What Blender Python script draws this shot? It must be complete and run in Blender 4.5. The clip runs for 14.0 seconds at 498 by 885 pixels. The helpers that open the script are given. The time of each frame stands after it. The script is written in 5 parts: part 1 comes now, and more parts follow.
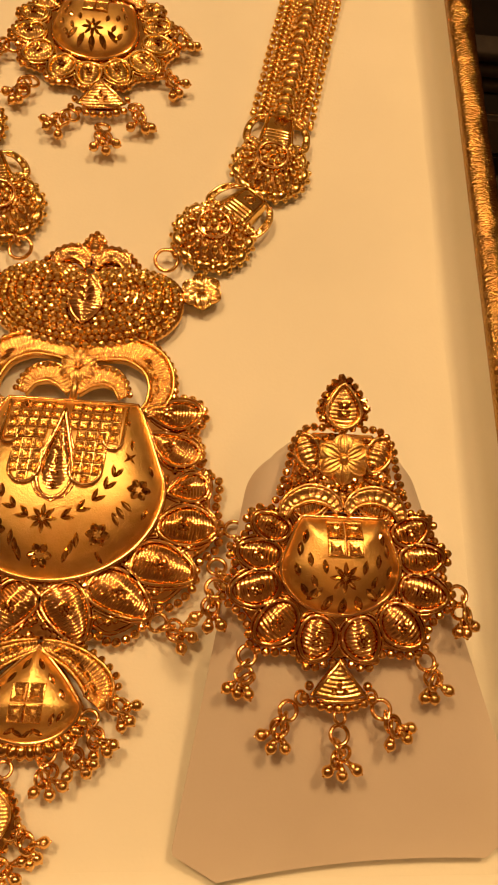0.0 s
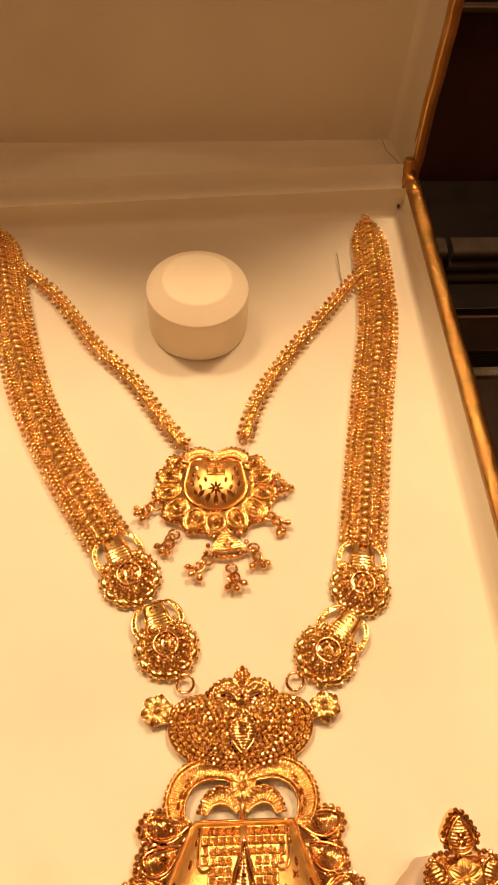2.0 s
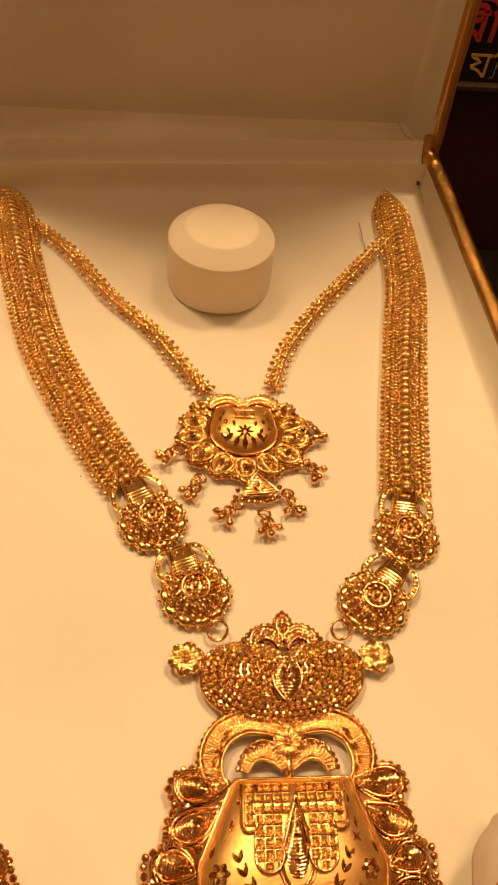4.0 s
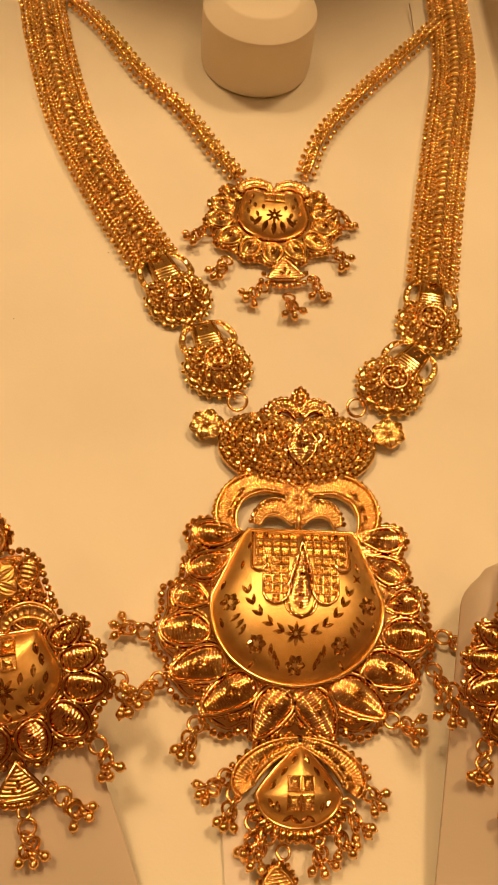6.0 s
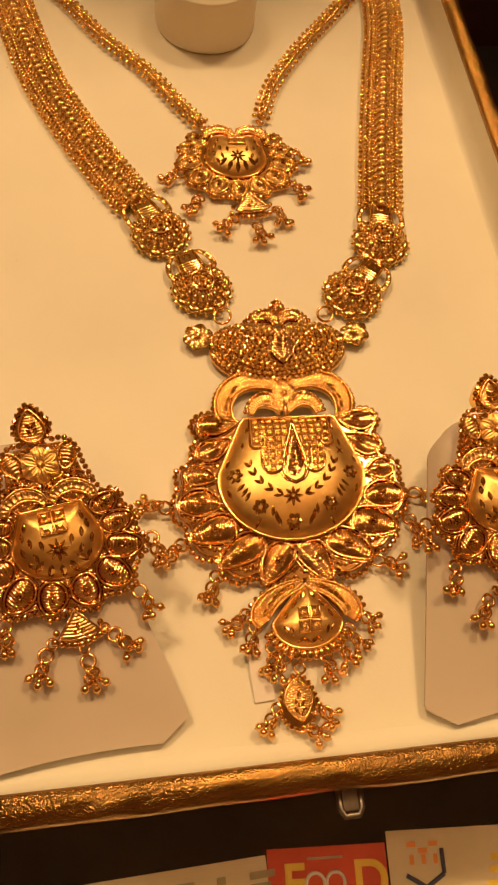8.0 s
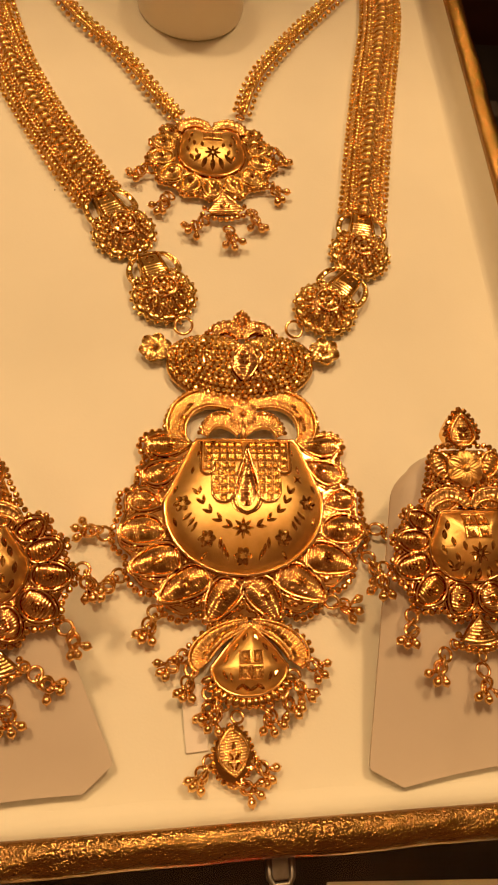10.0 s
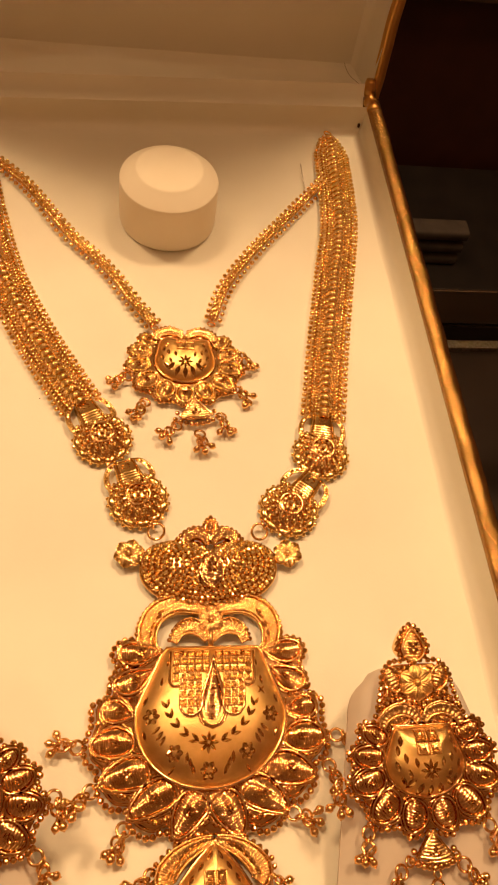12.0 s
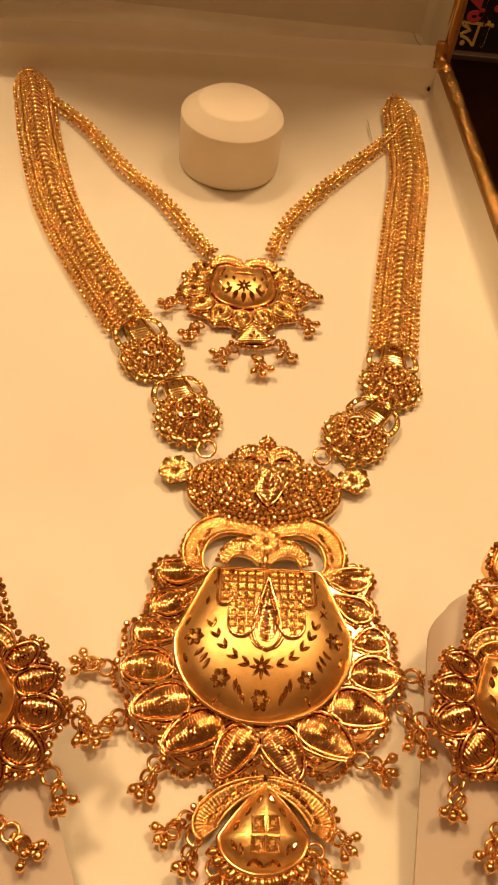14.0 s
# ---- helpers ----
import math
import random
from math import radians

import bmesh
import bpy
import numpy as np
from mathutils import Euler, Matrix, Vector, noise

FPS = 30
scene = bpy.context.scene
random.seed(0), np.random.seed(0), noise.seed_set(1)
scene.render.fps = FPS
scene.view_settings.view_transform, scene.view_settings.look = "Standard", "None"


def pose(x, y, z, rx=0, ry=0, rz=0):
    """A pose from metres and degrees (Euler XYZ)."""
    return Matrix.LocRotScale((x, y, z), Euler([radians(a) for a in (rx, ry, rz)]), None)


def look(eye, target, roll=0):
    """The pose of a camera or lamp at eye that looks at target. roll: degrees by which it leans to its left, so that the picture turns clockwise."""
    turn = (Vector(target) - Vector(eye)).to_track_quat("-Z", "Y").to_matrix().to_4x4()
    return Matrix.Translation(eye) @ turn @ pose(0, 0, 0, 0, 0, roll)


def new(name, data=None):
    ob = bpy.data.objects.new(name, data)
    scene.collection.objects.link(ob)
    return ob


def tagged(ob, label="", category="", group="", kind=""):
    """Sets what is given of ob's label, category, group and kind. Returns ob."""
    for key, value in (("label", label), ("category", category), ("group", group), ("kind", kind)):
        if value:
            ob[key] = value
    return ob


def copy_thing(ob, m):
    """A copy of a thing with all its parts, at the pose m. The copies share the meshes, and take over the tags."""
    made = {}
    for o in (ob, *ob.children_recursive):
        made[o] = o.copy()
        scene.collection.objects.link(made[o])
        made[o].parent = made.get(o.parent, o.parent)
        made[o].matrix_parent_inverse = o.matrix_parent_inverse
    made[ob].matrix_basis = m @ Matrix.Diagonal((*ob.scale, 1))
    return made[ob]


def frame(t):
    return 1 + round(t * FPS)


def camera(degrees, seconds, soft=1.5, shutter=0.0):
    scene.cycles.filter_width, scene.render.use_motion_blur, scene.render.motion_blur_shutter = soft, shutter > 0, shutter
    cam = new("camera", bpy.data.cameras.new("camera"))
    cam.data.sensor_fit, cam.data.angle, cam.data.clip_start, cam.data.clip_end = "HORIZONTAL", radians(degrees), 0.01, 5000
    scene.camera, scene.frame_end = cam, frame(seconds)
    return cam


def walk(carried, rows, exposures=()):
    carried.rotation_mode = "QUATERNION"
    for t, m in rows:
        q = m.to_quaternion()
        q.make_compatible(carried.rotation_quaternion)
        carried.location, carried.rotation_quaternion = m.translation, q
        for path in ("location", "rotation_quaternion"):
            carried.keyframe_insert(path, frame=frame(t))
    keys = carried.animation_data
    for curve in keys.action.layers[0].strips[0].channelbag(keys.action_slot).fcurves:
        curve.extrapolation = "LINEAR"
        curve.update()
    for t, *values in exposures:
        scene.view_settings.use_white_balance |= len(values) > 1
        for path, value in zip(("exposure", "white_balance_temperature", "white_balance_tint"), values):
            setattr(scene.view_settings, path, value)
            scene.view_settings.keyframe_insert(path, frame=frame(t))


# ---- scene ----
cam = camera(37.33, 14.0, 2.0)
PATH = [
    (0, (0.02322, -0.02801, 0.13493), (0.03653, 0.02272, -0.00560), 16.12),
    (0.5, (0.00447, -0.01561, 0.15041), (0.01602, 0.03536, 0.00981), 15.03),
    (1, (-0.00138, -0.00911, 0.18569), (0.00676, 0.05509, 0.05036), 4.19),
    (1.5, (-0.00932, 0.00598, 0.20019), (0.00287, 0.07625, 0.06823), 7.89),
    (2, (-0.00687, 0.01261, 0.20730), (0.00395, 0.08964, 0.07904), 5.21),
    (2.5, (-0.01928, 0.00929, 0.20207), (-0.00071, 0.09926, 0.08349), 6.85),
    (2.7, (-0.02349, 0.00534, 0.19006), (-0.00470, 0.09848, 0.07398), 7.15),
    (4.8, (-0.02379, -0.01139, 0.16811), (-0.00880, 0.06644, 0.04075), 9.72),
    (5, (-0.02002, -0.01181, 0.16963), (-0.00585, 0.05964, 0.03851), 10.79),
    (5.5, (-0.02143, -0.02284, 0.16898), (-0.00820, 0.04438, 0.03555), 11.21),
    (6, (-0.02323, -0.02806, 0.16214), (-0.01113, 0.03689, 0.02748), 10.82),
    (6.5, (-0.03352, -0.04263, 0.16108), (-0.01459, 0.02292, 0.02749), 12.19),
    (7, (-0.05103, -0.05009, 0.16163), (-0.03649, 0.01449, 0.02702), 10.29),
    (7.5, (-0.04920, -0.05661, 0.16543), (-0.03449, 0.00227, 0.02825), 11.58),
    (8, (-0.03443, -0.05917, 0.17722), (-0.01443, 0.00232, 0.04188), 12.50),
    (8.2, (-0.02286, -0.05892, 0.18057), (-0.00628, 0.00001, 0.04363), 10.53),
    (10.3, (-0.02203, -0.04575, 0.16283), (-0.00070, 0.01348, 0.02668), 17.40),
    (10.5, (-0.02112, -0.04928, 0.15822), (-0.00023, 0.00928, 0.02171), 17.29),
    (11, (-0.01515, -0.04510, 0.15763), (0.00455, 0.01478, 0.02152), 15.25),
    (11.5, (-0.01201, -0.03431, 0.17726), (0.00648, 0.03546, 0.04577), 11.92),
    (12, (-0.01807, -0.02446, 0.19776), (0.00535, 0.05009, 0.06973), 14.72),
    (12.5, (-0.02294, -0.01814, 0.21460), (-0.00071, 0.06400, 0.09107), 12.86),
    (13, (-0.02737, -0.02775, 0.19515), (-0.00742, 0.05853, 0.07408), 12.07),
    (13.5, (-0.02264, -0.04131, 0.17004), (-0.00894, 0.04953, 0.05146), 8.51),
    (14, (-0.01940, -0.04798, 0.15526), (-0.00456, 0.03960, 0.03439), 10.13),
]
exposures = [
    (0, -0.2, 6200, 6), (0.5, -0.28, 6200, 6), (1.0, 0.05, 6000, 6), (1.5, 0.22, 5600, 10), (2.0, 0.32, 5600, 12), (2.5, 0.38, 5550, 12), (2.7, 0.38, 5550, 12), (5.0, -0.2, 6000, 6),
    (8.0, -0.2, 6100, 6), (10.5, -0.2, 5900, 6), (11.0, -0.25, 6000, 6), (11.5, -0.12, 6000, 6), (12.0, 0.18, 5650, 10), (12.5, 0.33, 5550, 12), (13.0, 0.36, 5450, 12), (13.5, 0.22, 5550, 10), (14.0, 0.08, 5650, 8),
]
walk(cam, [(t, look(eye, target, roll)) for t, eye, target, roll in PATH], exposures)

# ---- light: a dim shop with warm ceiling lamps and added amber fill ----
world = bpy.data.worlds.new("shop_air")
world.use_nodes = True
world.node_tree.nodes["Background"].inputs[0].default_value = (0.02, 0.012, 0.006, 1)
world.node_tree.nodes["Background"].inputs[1].default_value = 0.3
scene.world = world
WARM = (1.0, 0.575, 0.24)


def lamp(x, y, z, watts, size, aim, tone=WARM):
    data = bpy.data.lights.new("ceiling_or_fill_lamp", "AREA")
    data.shape, data.size, data.energy, data.color = "DISK", size, watts, tone
    ob = new("ceiling_or_fill_lamp", data)
    ob.matrix_world = look((x, y, z), aim)
    return ob


lamp(-0.55, 0.80, 1.84, 25.5, 0.36, (0, 0.08, 0))
lamp(0.58, 0.84, 1.84, 25.5, 0.36, (0, 0.08, 0))
# added amber fills at the front, standing in for warm bounce on the lid
AMBER_FILL = (1.0, 0.44, 0.14)
lamp(-0.30, -0.75, 1.84, 1.5, 0.045, (0, 0.1, 0), AMBER_FILL)
lamp(0.75, -0.45, 1.84, 1.7, 0.045, (0, 0.1, 0), AMBER_FILL)
lamp(-1.10, 0.05, 1.84, 2.8, 0.035, (0, 0.1, 0))
lamp(1.25, 0.35, 1.84, 2.6, 0.035, (0, 0.1, 0))
lamp(0.15, 1.45, 1.84, 3.2, 0.035, (0, 0.1, 0))
lamp(-1.20, 1.10, 1.84, 3.2, 0.035, (0, 0.1, 0))
lamp(0.25, -1.50, 1.84, 1.5, 0.03, (0, 0.1, 0), AMBER_FILL)

# ---- materials ----
U = 0.01
rng = random.Random(7)


def material(name):
    m = bpy.data.materials.new(name)
    m.use_nodes = True
    return m, m.node_tree.nodes, m.node_tree.links, m.node_tree.nodes["Principled BSDF"]


def surface(name, dark, light, rough, metal=0.0, scale=300.0, bump=0.2, fine=2500.0, depth=0.0002, rough_var=0.08, coat=0.0, spec=0.5):
    """Two scales of noise for colour, gloss and relief."""
    m, n, l, p = material(name)
    tc = n.new("ShaderNodeTexCoord")
    a = n.new("ShaderNodeTexNoise")
    a.inputs["Scale"].default_value, a.inputs["Detail"].default_value = scale, 6
    b = n.new("ShaderNodeTexNoise")
    b.inputs["Scale"].default_value, b.inputs["Detail"].default_value = fine, 3
    l.new(tc.outputs["Object"], a.inputs["Vector"])
    l.new(tc.outputs["Object"], b.inputs["Vector"])
    mix = n.new("ShaderNodeMix")
    mix.data_type = "RGBA"
    mix.inputs["A"].default_value, mix.inputs["B"].default_value = (*dark, 1), (*light, 1)
    ramp = n.new("ShaderNodeMapRange")
    ramp.inputs["From Min"].default_value, ramp.inputs["From Max"].default_value = 0.3, 0.7
    l.new(a.outputs["Fac"], ramp.inputs["Value"])
    l.new(ramp.outputs["Result"], mix.inputs["Factor"])
    l.new(mix.outputs["Result"], p.inputs["Base Color"])
    rr = n.new("ShaderNodeMapRange")
    rr.inputs["To Min"].default_value, rr.inputs["To Max"].default_value = max(0.03, rough - rough_var), rough + rough_var
    l.new(b.outputs["Fac"], rr.inputs["Value"])
    l.new(rr.outputs["Result"], p.inputs["Roughness"])
    p.inputs["Metallic"].default_value = metal
    p.inputs["Coat Weight"].default_value = coat
    p.inputs["Specular IOR Level"].default_value = spec
    if bump:
        bu = n.new("ShaderNodeBump")
        bu.inputs["Strength"].default_value, bu.inputs["Distance"].default_value = bump, depth
        l.new(b.outputs["Fac"], bu.inputs["Height"])
        l.new(bu.outputs["Normal"], p.inputs["Normal"])
    return m


GOLD_D, GOLD_L = (0.84, 0.47, 0.13), (0.94, 0.60, 0.205)
gold = surface("polished_gold", GOLD_D, GOLD_L, 0.10, 1.0, 250, 0.25, 1800, 0.00015)
gold_wire = surface("drawn_gold_wire", (0.85, 0.49, 0.15), (0.95, 0.61, 0.23), 0.15, 1.0, 300, 0.1, 1500, 0.0001)
gold_satin = surface("sandblasted_gold", (0.76, 0.455, 0.13), (0.88, 0.57, 0.19), 0.34, 1.0, 350, 0.8, 3000, 0.0001, 0.10)
gold_rib = surface("ribbed_gold", (0.80, 0.43, 0.12), (0.92, 0.57, 0.20), 0.10, 1.0, 260, 0.2, 2600, 0.00012)
gold_chased = surface("chased_gold", (0.87, 0.50, 0.14), (0.96, 0.62, 0.22), 0.22, 1.0, 300, 0.2, 2600, 0.0002)
gold_deep = surface("deep_gold_grain", (0.80, 0.43, 0.125), (0.92, 0.57, 0.195), 0.11, 1.0, 250, 0.2, 1800, 0.00015)
gold_grain = surface("satin_gold_grain", (0.87, 0.55, 0.155), (0.95, 0.67, 0.235), 0.16, 1.0, 300, 0.1, 1800, 0.0001)
gold_braid = surface("woven_gold", (0.72, 0.41, 0.10), (0.84, 0.51, 0.15), 0.34, 1.0, 300, 0.2, 2600, 0.0001)
gold_cut = surface("bright_cut_gold", (0.62, 0.32, 0.07), (0.88, 0.53, 0.16), 0.08, 1.0, 400, 0.1, 1500, 0.0001, 0.04)
gold_scroll = surface("engraved_gold", (0.74, 0.41, 0.105), (0.86, 0.52, 0.16), 0.22, 1.0, 300, 0.35, 3200, 0.0002)
gold_lattice = surface("embossed_gold", (0.84, 0.46, 0.11), (0.93, 0.56, 0.17), 0.26, 1.0, 260, 0.3, 2600, 0.00012)
lining = surface("cream_lining", (0.725, 0.705, 0.605), (0.775, 0.755, 0.655), 0.62, 0, 25, 0.12, 1400, 0.0002, spec=0.3)
# white card; the shade on its tilted face is put into the base colour
card_shaded = surface("shaded_white_card", (0.52, 0.45, 0.375), (0.57, 0.50, 0.425), 0.55, 0, 40, 0.08, 1800, 0.0002, spec=0.3)
knob_white = surface("cream_flocked_card", (0.84, 0.79, 0.65), (0.88, 0.83, 0.69), 0.6, 0, 60, 0.06, 1500, 0.0002, spec=0.3)
tag_white = surface("paper_tag", (0.70, 0.66, 0.60), (0.78, 0.74, 0.70), 0.7, 0, 90, 0.1, 1500, 0.0001)
steel = surface("worn_steel", (0.16, 0.14, 0.12), (0.28, 0.25, 0.22), 0.42, 1.0, 200, 0.2, 1500, 0.0001)
pin_steel = surface("bright_pin_steel", (0.55, 0.50, 0.44), (0.66, 0.61, 0.54), 0.3, 1.0, 200, 0.1)
dark_thread = surface("dark_thread", (0.05, 0.03, 0.02), (0.09, 0.05, 0.03), 0.8, 0, 300, 0.2)
wood_dark = surface("dark_brown_laminate", (0.030, 0.008, 0.005), (0.045, 0.013, 0.008), 0.4, 0, 14, 0.1, 400, 0.0003)
wood_trim = surface("brown_trim", (0.035, 0.018, 0.01), (0.05, 0.026, 0.015), 0.5, 0, 30, 0.1, 400)
shelf_dark = surface("dusty_dark_shelf", (0.007, 0.004, 0.0025), (0.022, 0.013, 0.008), 0.6, 0, 60, 0.2, 700, 0.0003, spec=0.08)
black_board = surface("black_sign_board", (0.006, 0.004, 0.004), (0.012, 0.009, 0.008), 0.35, 0, 20, 0.05, 500)
paper_red = surface("red_printed_paper", (0.52, 0.045, 0.02), (0.62, 0.06, 0.03), 0.5, 0, 60, 0.05, 900)
paper_cream = surface("cream_printed_paper", (0.60, 0.49, 0.34), (0.68, 0.57, 0.41), 0.55, 0, 50, 0.05, 900)
ink_red = surface("red_ink", (0.50, 0.06, 0.05), (0.58, 0.09, 0.07), 0.5, 0, 200, 0)
ink_yellow = surface("yellow_ink", (0.75, 0.50, 0.05), (0.80, 0.56, 0.08), 0.5, 0, 200, 0)
ink_orange = surface("orange_ink", (0.75, 0.26, 0.08), (0.80, 0.30, 0.10), 0.5, 0, 200, 0)
ink_blue = surface("dark_blue_ink", (0.03, 0.04, 0.12), (0.05, 0.06, 0.16), 0.5, 0, 200, 0)
ink_grey = surface("faded_grey_ink", (0.30, 0.25, 0.17), (0.40, 0.34, 0.24), 0.6, 0, 200, 0)
ink_white = surface("white_ink", (0.65, 0.62, 0.58), (0.72, 0.70, 0.66), 0.6, 0, 200, 0)
sign_red = surface("red_sign_letters", (0.36, 0.03, 0.03), (0.42, 0.045, 0.035), 0.5, 0, 60, 0)
sign_yellow = surface("yellow_sign_letters", (0.46, 0.31, 0.05), (0.52, 0.36, 0.07), 0.5, 0, 60, 0)
bundle_cloth = surface("pale_wrapped_bundle", (0.022, 0.015, 0.011), (0.038, 0.027, 0.02), 0.8, 0, 40, 0.2, 300)
plaster = surface("warm_painted_wall", (0.37, 0.24, 0.15), (0.45, 0.30, 0.19), 0.8, 0, 3, 0.1, 120, 0.001)
ceiling_paint = surface("ceiling_paint", (0.46, 0.34, 0.225), (0.54, 0.40, 0.27), 0.85, 0, 3, 0.1, 100, 0.001)
floor_tile = surface("dark_floor", (0.02, 0.012, 0.008), (0.035, 0.021, 0.014), 0.4, 0, 5, 0.1, 80, 0.001)


def foil_material(name, dark, light, rough, cell, wrinkle, pebble=0.6):
    """Gold leatherette: pebbled grain over soft creases."""
    m, n, l, p = material(name)
    tc = n.new("ShaderNodeTexCoord")
    vor = n.new("ShaderNodeTexVoronoi")
    vor.feature = "SMOOTH_F1"
    vor.inputs["Scale"].default_value = cell
    big = n.new("ShaderNodeTexNoise")
    big.inputs["Scale"].default_value, big.inputs["Detail"].default_value, big.inputs["Distortion"].default_value = 70, 1.2, 0.8
    for t in (vor, big):
        l.new(tc.outputs["Object"], t.inputs["Vector"])
    mix = n.new("ShaderNodeMix")
    mix.data_type = "RGBA"
    mix.inputs["A"].default_value, mix.inputs["B"].default_value = (*dark, 1), (*light, 1)
    l.new(big.outputs["Fac"], mix.inputs["Factor"])
    l.new(mix.outputs["Result"], p.inputs["Base Color"])
    p.inputs["Metallic"].default_value, p.inputs["Roughness"].default_value = 1.0, rough
    one = n.new("ShaderNodeBump")
    one.inputs["Strength"].default_value, one.inputs["Distance"].default_value = wrinkle, 0.004
    l.new(big.outputs["Fac"], one.inputs["Height"])
    # each pebble of the grain is a small dome
    two = n.new("ShaderNodeBump")
    two.inputs["Strength"].default_value, two.inputs["Distance"].default_value = pebble, 0.0005
    two.invert = True
    patch = n.new("ShaderNodeTexNoise")
    patch.inputs["Scale"].default_value = 30
    l.new(tc.outputs["Object"], patch.inputs["Vector"])
    worn = n.new("ShaderNodeMapRange")
    worn.inputs["From Min"].default_value, worn.inputs["From Max"].default_value, worn.inputs["To Min"].default_value = 0.34, 0.46, 0.7
    l.new(patch.outputs["Fac"], worn.inputs["Value"])
    grain = n.new("ShaderNodeMath")
    grain.operation = "MULTIPLY"
    l.new(vor.outputs["Distance"], grain.inputs[0])
    l.new(worn.outputs["Result"], grain.inputs[1])
    l.new(grain.outputs["Value"], two.inputs["Height"])
    l.new(one.outputs["Normal"], two.inputs["Normal"])
    l.new(two.outputs["Normal"], p.inputs["Normal"])
    return m


foil = foil_material("gold_leatherette", (0.30, 0.16, 0.043), (0.48, 0.285, 0.08), 0.19, 2600, 0.08)
foil_smooth = foil_material("gold_foil_edge", (0.50, 0.27, 0.06), (0.68, 0.41, 0.11), 0.30, 3500, 0.12, 0.15)

glass, gn, gl, gp = material("counter_glass")
gp.inputs["Base Color"].default_value = (0.92, 0.96, 0.94, 1)
gp.inputs["Transmission Weight"].default_value, gp.inputs["Roughness"].default_value, gp.inputs["IOR"].default_value = 1.0, 0.02, 1.45


# ---- building blocks (lengths in centimetres) ----
def icosphere(level):
    bm = bmesh.new()
    bmesh.ops.create_icosphere(bm, subdivisions=level, radius=1.0)
    v = np.array([q.co[:] for q in bm.verts])
    bm.verts.index_update()
    f = [tuple(q.index for q in face.verts) for face in bm.faces]
    bm.free()
    return v, f


ICO = {k: icosphere(k) for k in (1, 2, 3)}


class Geo:
    """Gathers vertices and faces of one mesh."""

    def __init__(self):
        self.v, self.f = [], []

    def add(self, v, f):
        o = len(self.v)
        self.v.extend(tuple(float(c) for c in q) for q in v)
        self.f.extend(tuple(i + o for i in q) for q in f)

    def merge(self, other, m):
        self.add([m @ Vector(q) for q in other.v], other.f)

    def bead(self, p, r, level=2):
        v, f = ICO[level]
        r = np.array(r if isinstance(r, (tuple, list)) else (r, r, r))
        turn = np.array(Euler((rng.uniform(0, 6), rng.uniform(0, 6), rng.uniform(0, 6))).to_matrix()) if level < 3 else np.eye(3)
        self.add((v @ turn.T) * r + np.array(p), f)

    def sheet(self, fn, nu, nv, wrap=False):
        """fn(u, s) over u and s in 0..1."""
        cols = nu if wrap else nu + 1
        v = [fn(i / nu, j / nv) for j in range(nv + 1) for i in range(cols)]
        f = []
        for j in range(nv):
            for i in range(nu):
                a, b = j * cols + i, j * cols + (i + 1) % cols
                f.append((a, b, b + cols, a + cols))
        self.add(v, f)

    def tube(self, pts, r, n=7, closed=False, flat=1.0):
        pts = [Vector(p) for p in pts]
        k = len(pts)
        v, f = [], []
        for i, p in enumerate(pts):
            a = pts[(i - 1) % k] if closed or i else p
            b = pts[(i + 1) % k] if closed or i < k - 1 else p
            t = (b - a).normalized()
            side = t.cross(Vector((0, 0, 1)))
            side = side.normalized() if side.length > 1e-4 else Vector((1, 0, 0))
            up = side.cross(t)
            rad = r(i / max(1, k - 1)) if callable(r) else r
            for j in range(n):
                w = 2 * math.pi * j / n
                v.append(p + side * (rad * math.cos(w)) + up * (rad * flat * math.sin(w)))
        for i in range(k if closed else k - 1):
            for j in range(n):
                a, b = i * n + j, i * n + (j + 1) % n
                c, d = ((i + 1) % k) * n + j, ((i + 1) % k) * n + (j + 1) % n
                f.append((a, b, d, c))
        if not closed:
            f.append(tuple(range(n - 1, -1, -1)))
            f.append(tuple((k - 1) * n + j for j in range(n)))
        self.add(v, f)

    def ring(self, p, r, w, normal=(0, 0, 1), n=20, m=7):
        q = Vector((0, 0, 1)).rotation_difference(Vector(normal)).to_matrix()
        pts = [Vector(p) + q @ Vector((r * math.cos(2 * math.pi * i / n), r * math.sin(2 * math.pi * i / n), 0)) for i in range(n)]
        v, f = [], []
        nz = q @ Vector((0, 0, 1))
        for c in pts:
            out = (c - Vector(p)).normalized()
            for j in range(m):
                a = 2 * math.pi * j / m
                v.append(c + out * (w * math.cos(a)) + nz * (w * math.sin(a)))
        for i in range(n):
            for j in range(m):
                f.append((i * m + j, ((i + 1) % n) * m + j, ((i + 1) % n) * m + (j + 1) % m, i * m + (j + 1) % m))
        self.add(v, f)

    def plate(self, outline, z0, z1, edge=0.05):
        """A flat plate with a softened upper edge."""
        k = len(outline)
        cx, cy = sum(p[0] for p in outline) / k, sum(p[1] for p in outline) / k
        inset = []
        for x, y in outline:
            d = math.hypot(x - cx, y - cy) or 1
            inset.append((x - (x - cx) / d * edge, y - (y - cy) / d * edge))
        v = [(x, y, z0) for x, y in outline] + [(x, y, z1 - edge) for x, y in outline] + [(x, y, z1) for x, y in inset]
        f = [tuple(range(2 * k, 3 * k)), tuple(range(k - 1, -1, -1))]
        for i in range(k):
            j = (i + 1) % k
            f += [(i, j, k + j, k + i), (k + i, k + j, 2 * k + j, 2 * k + i)]
        self.add(v, f)

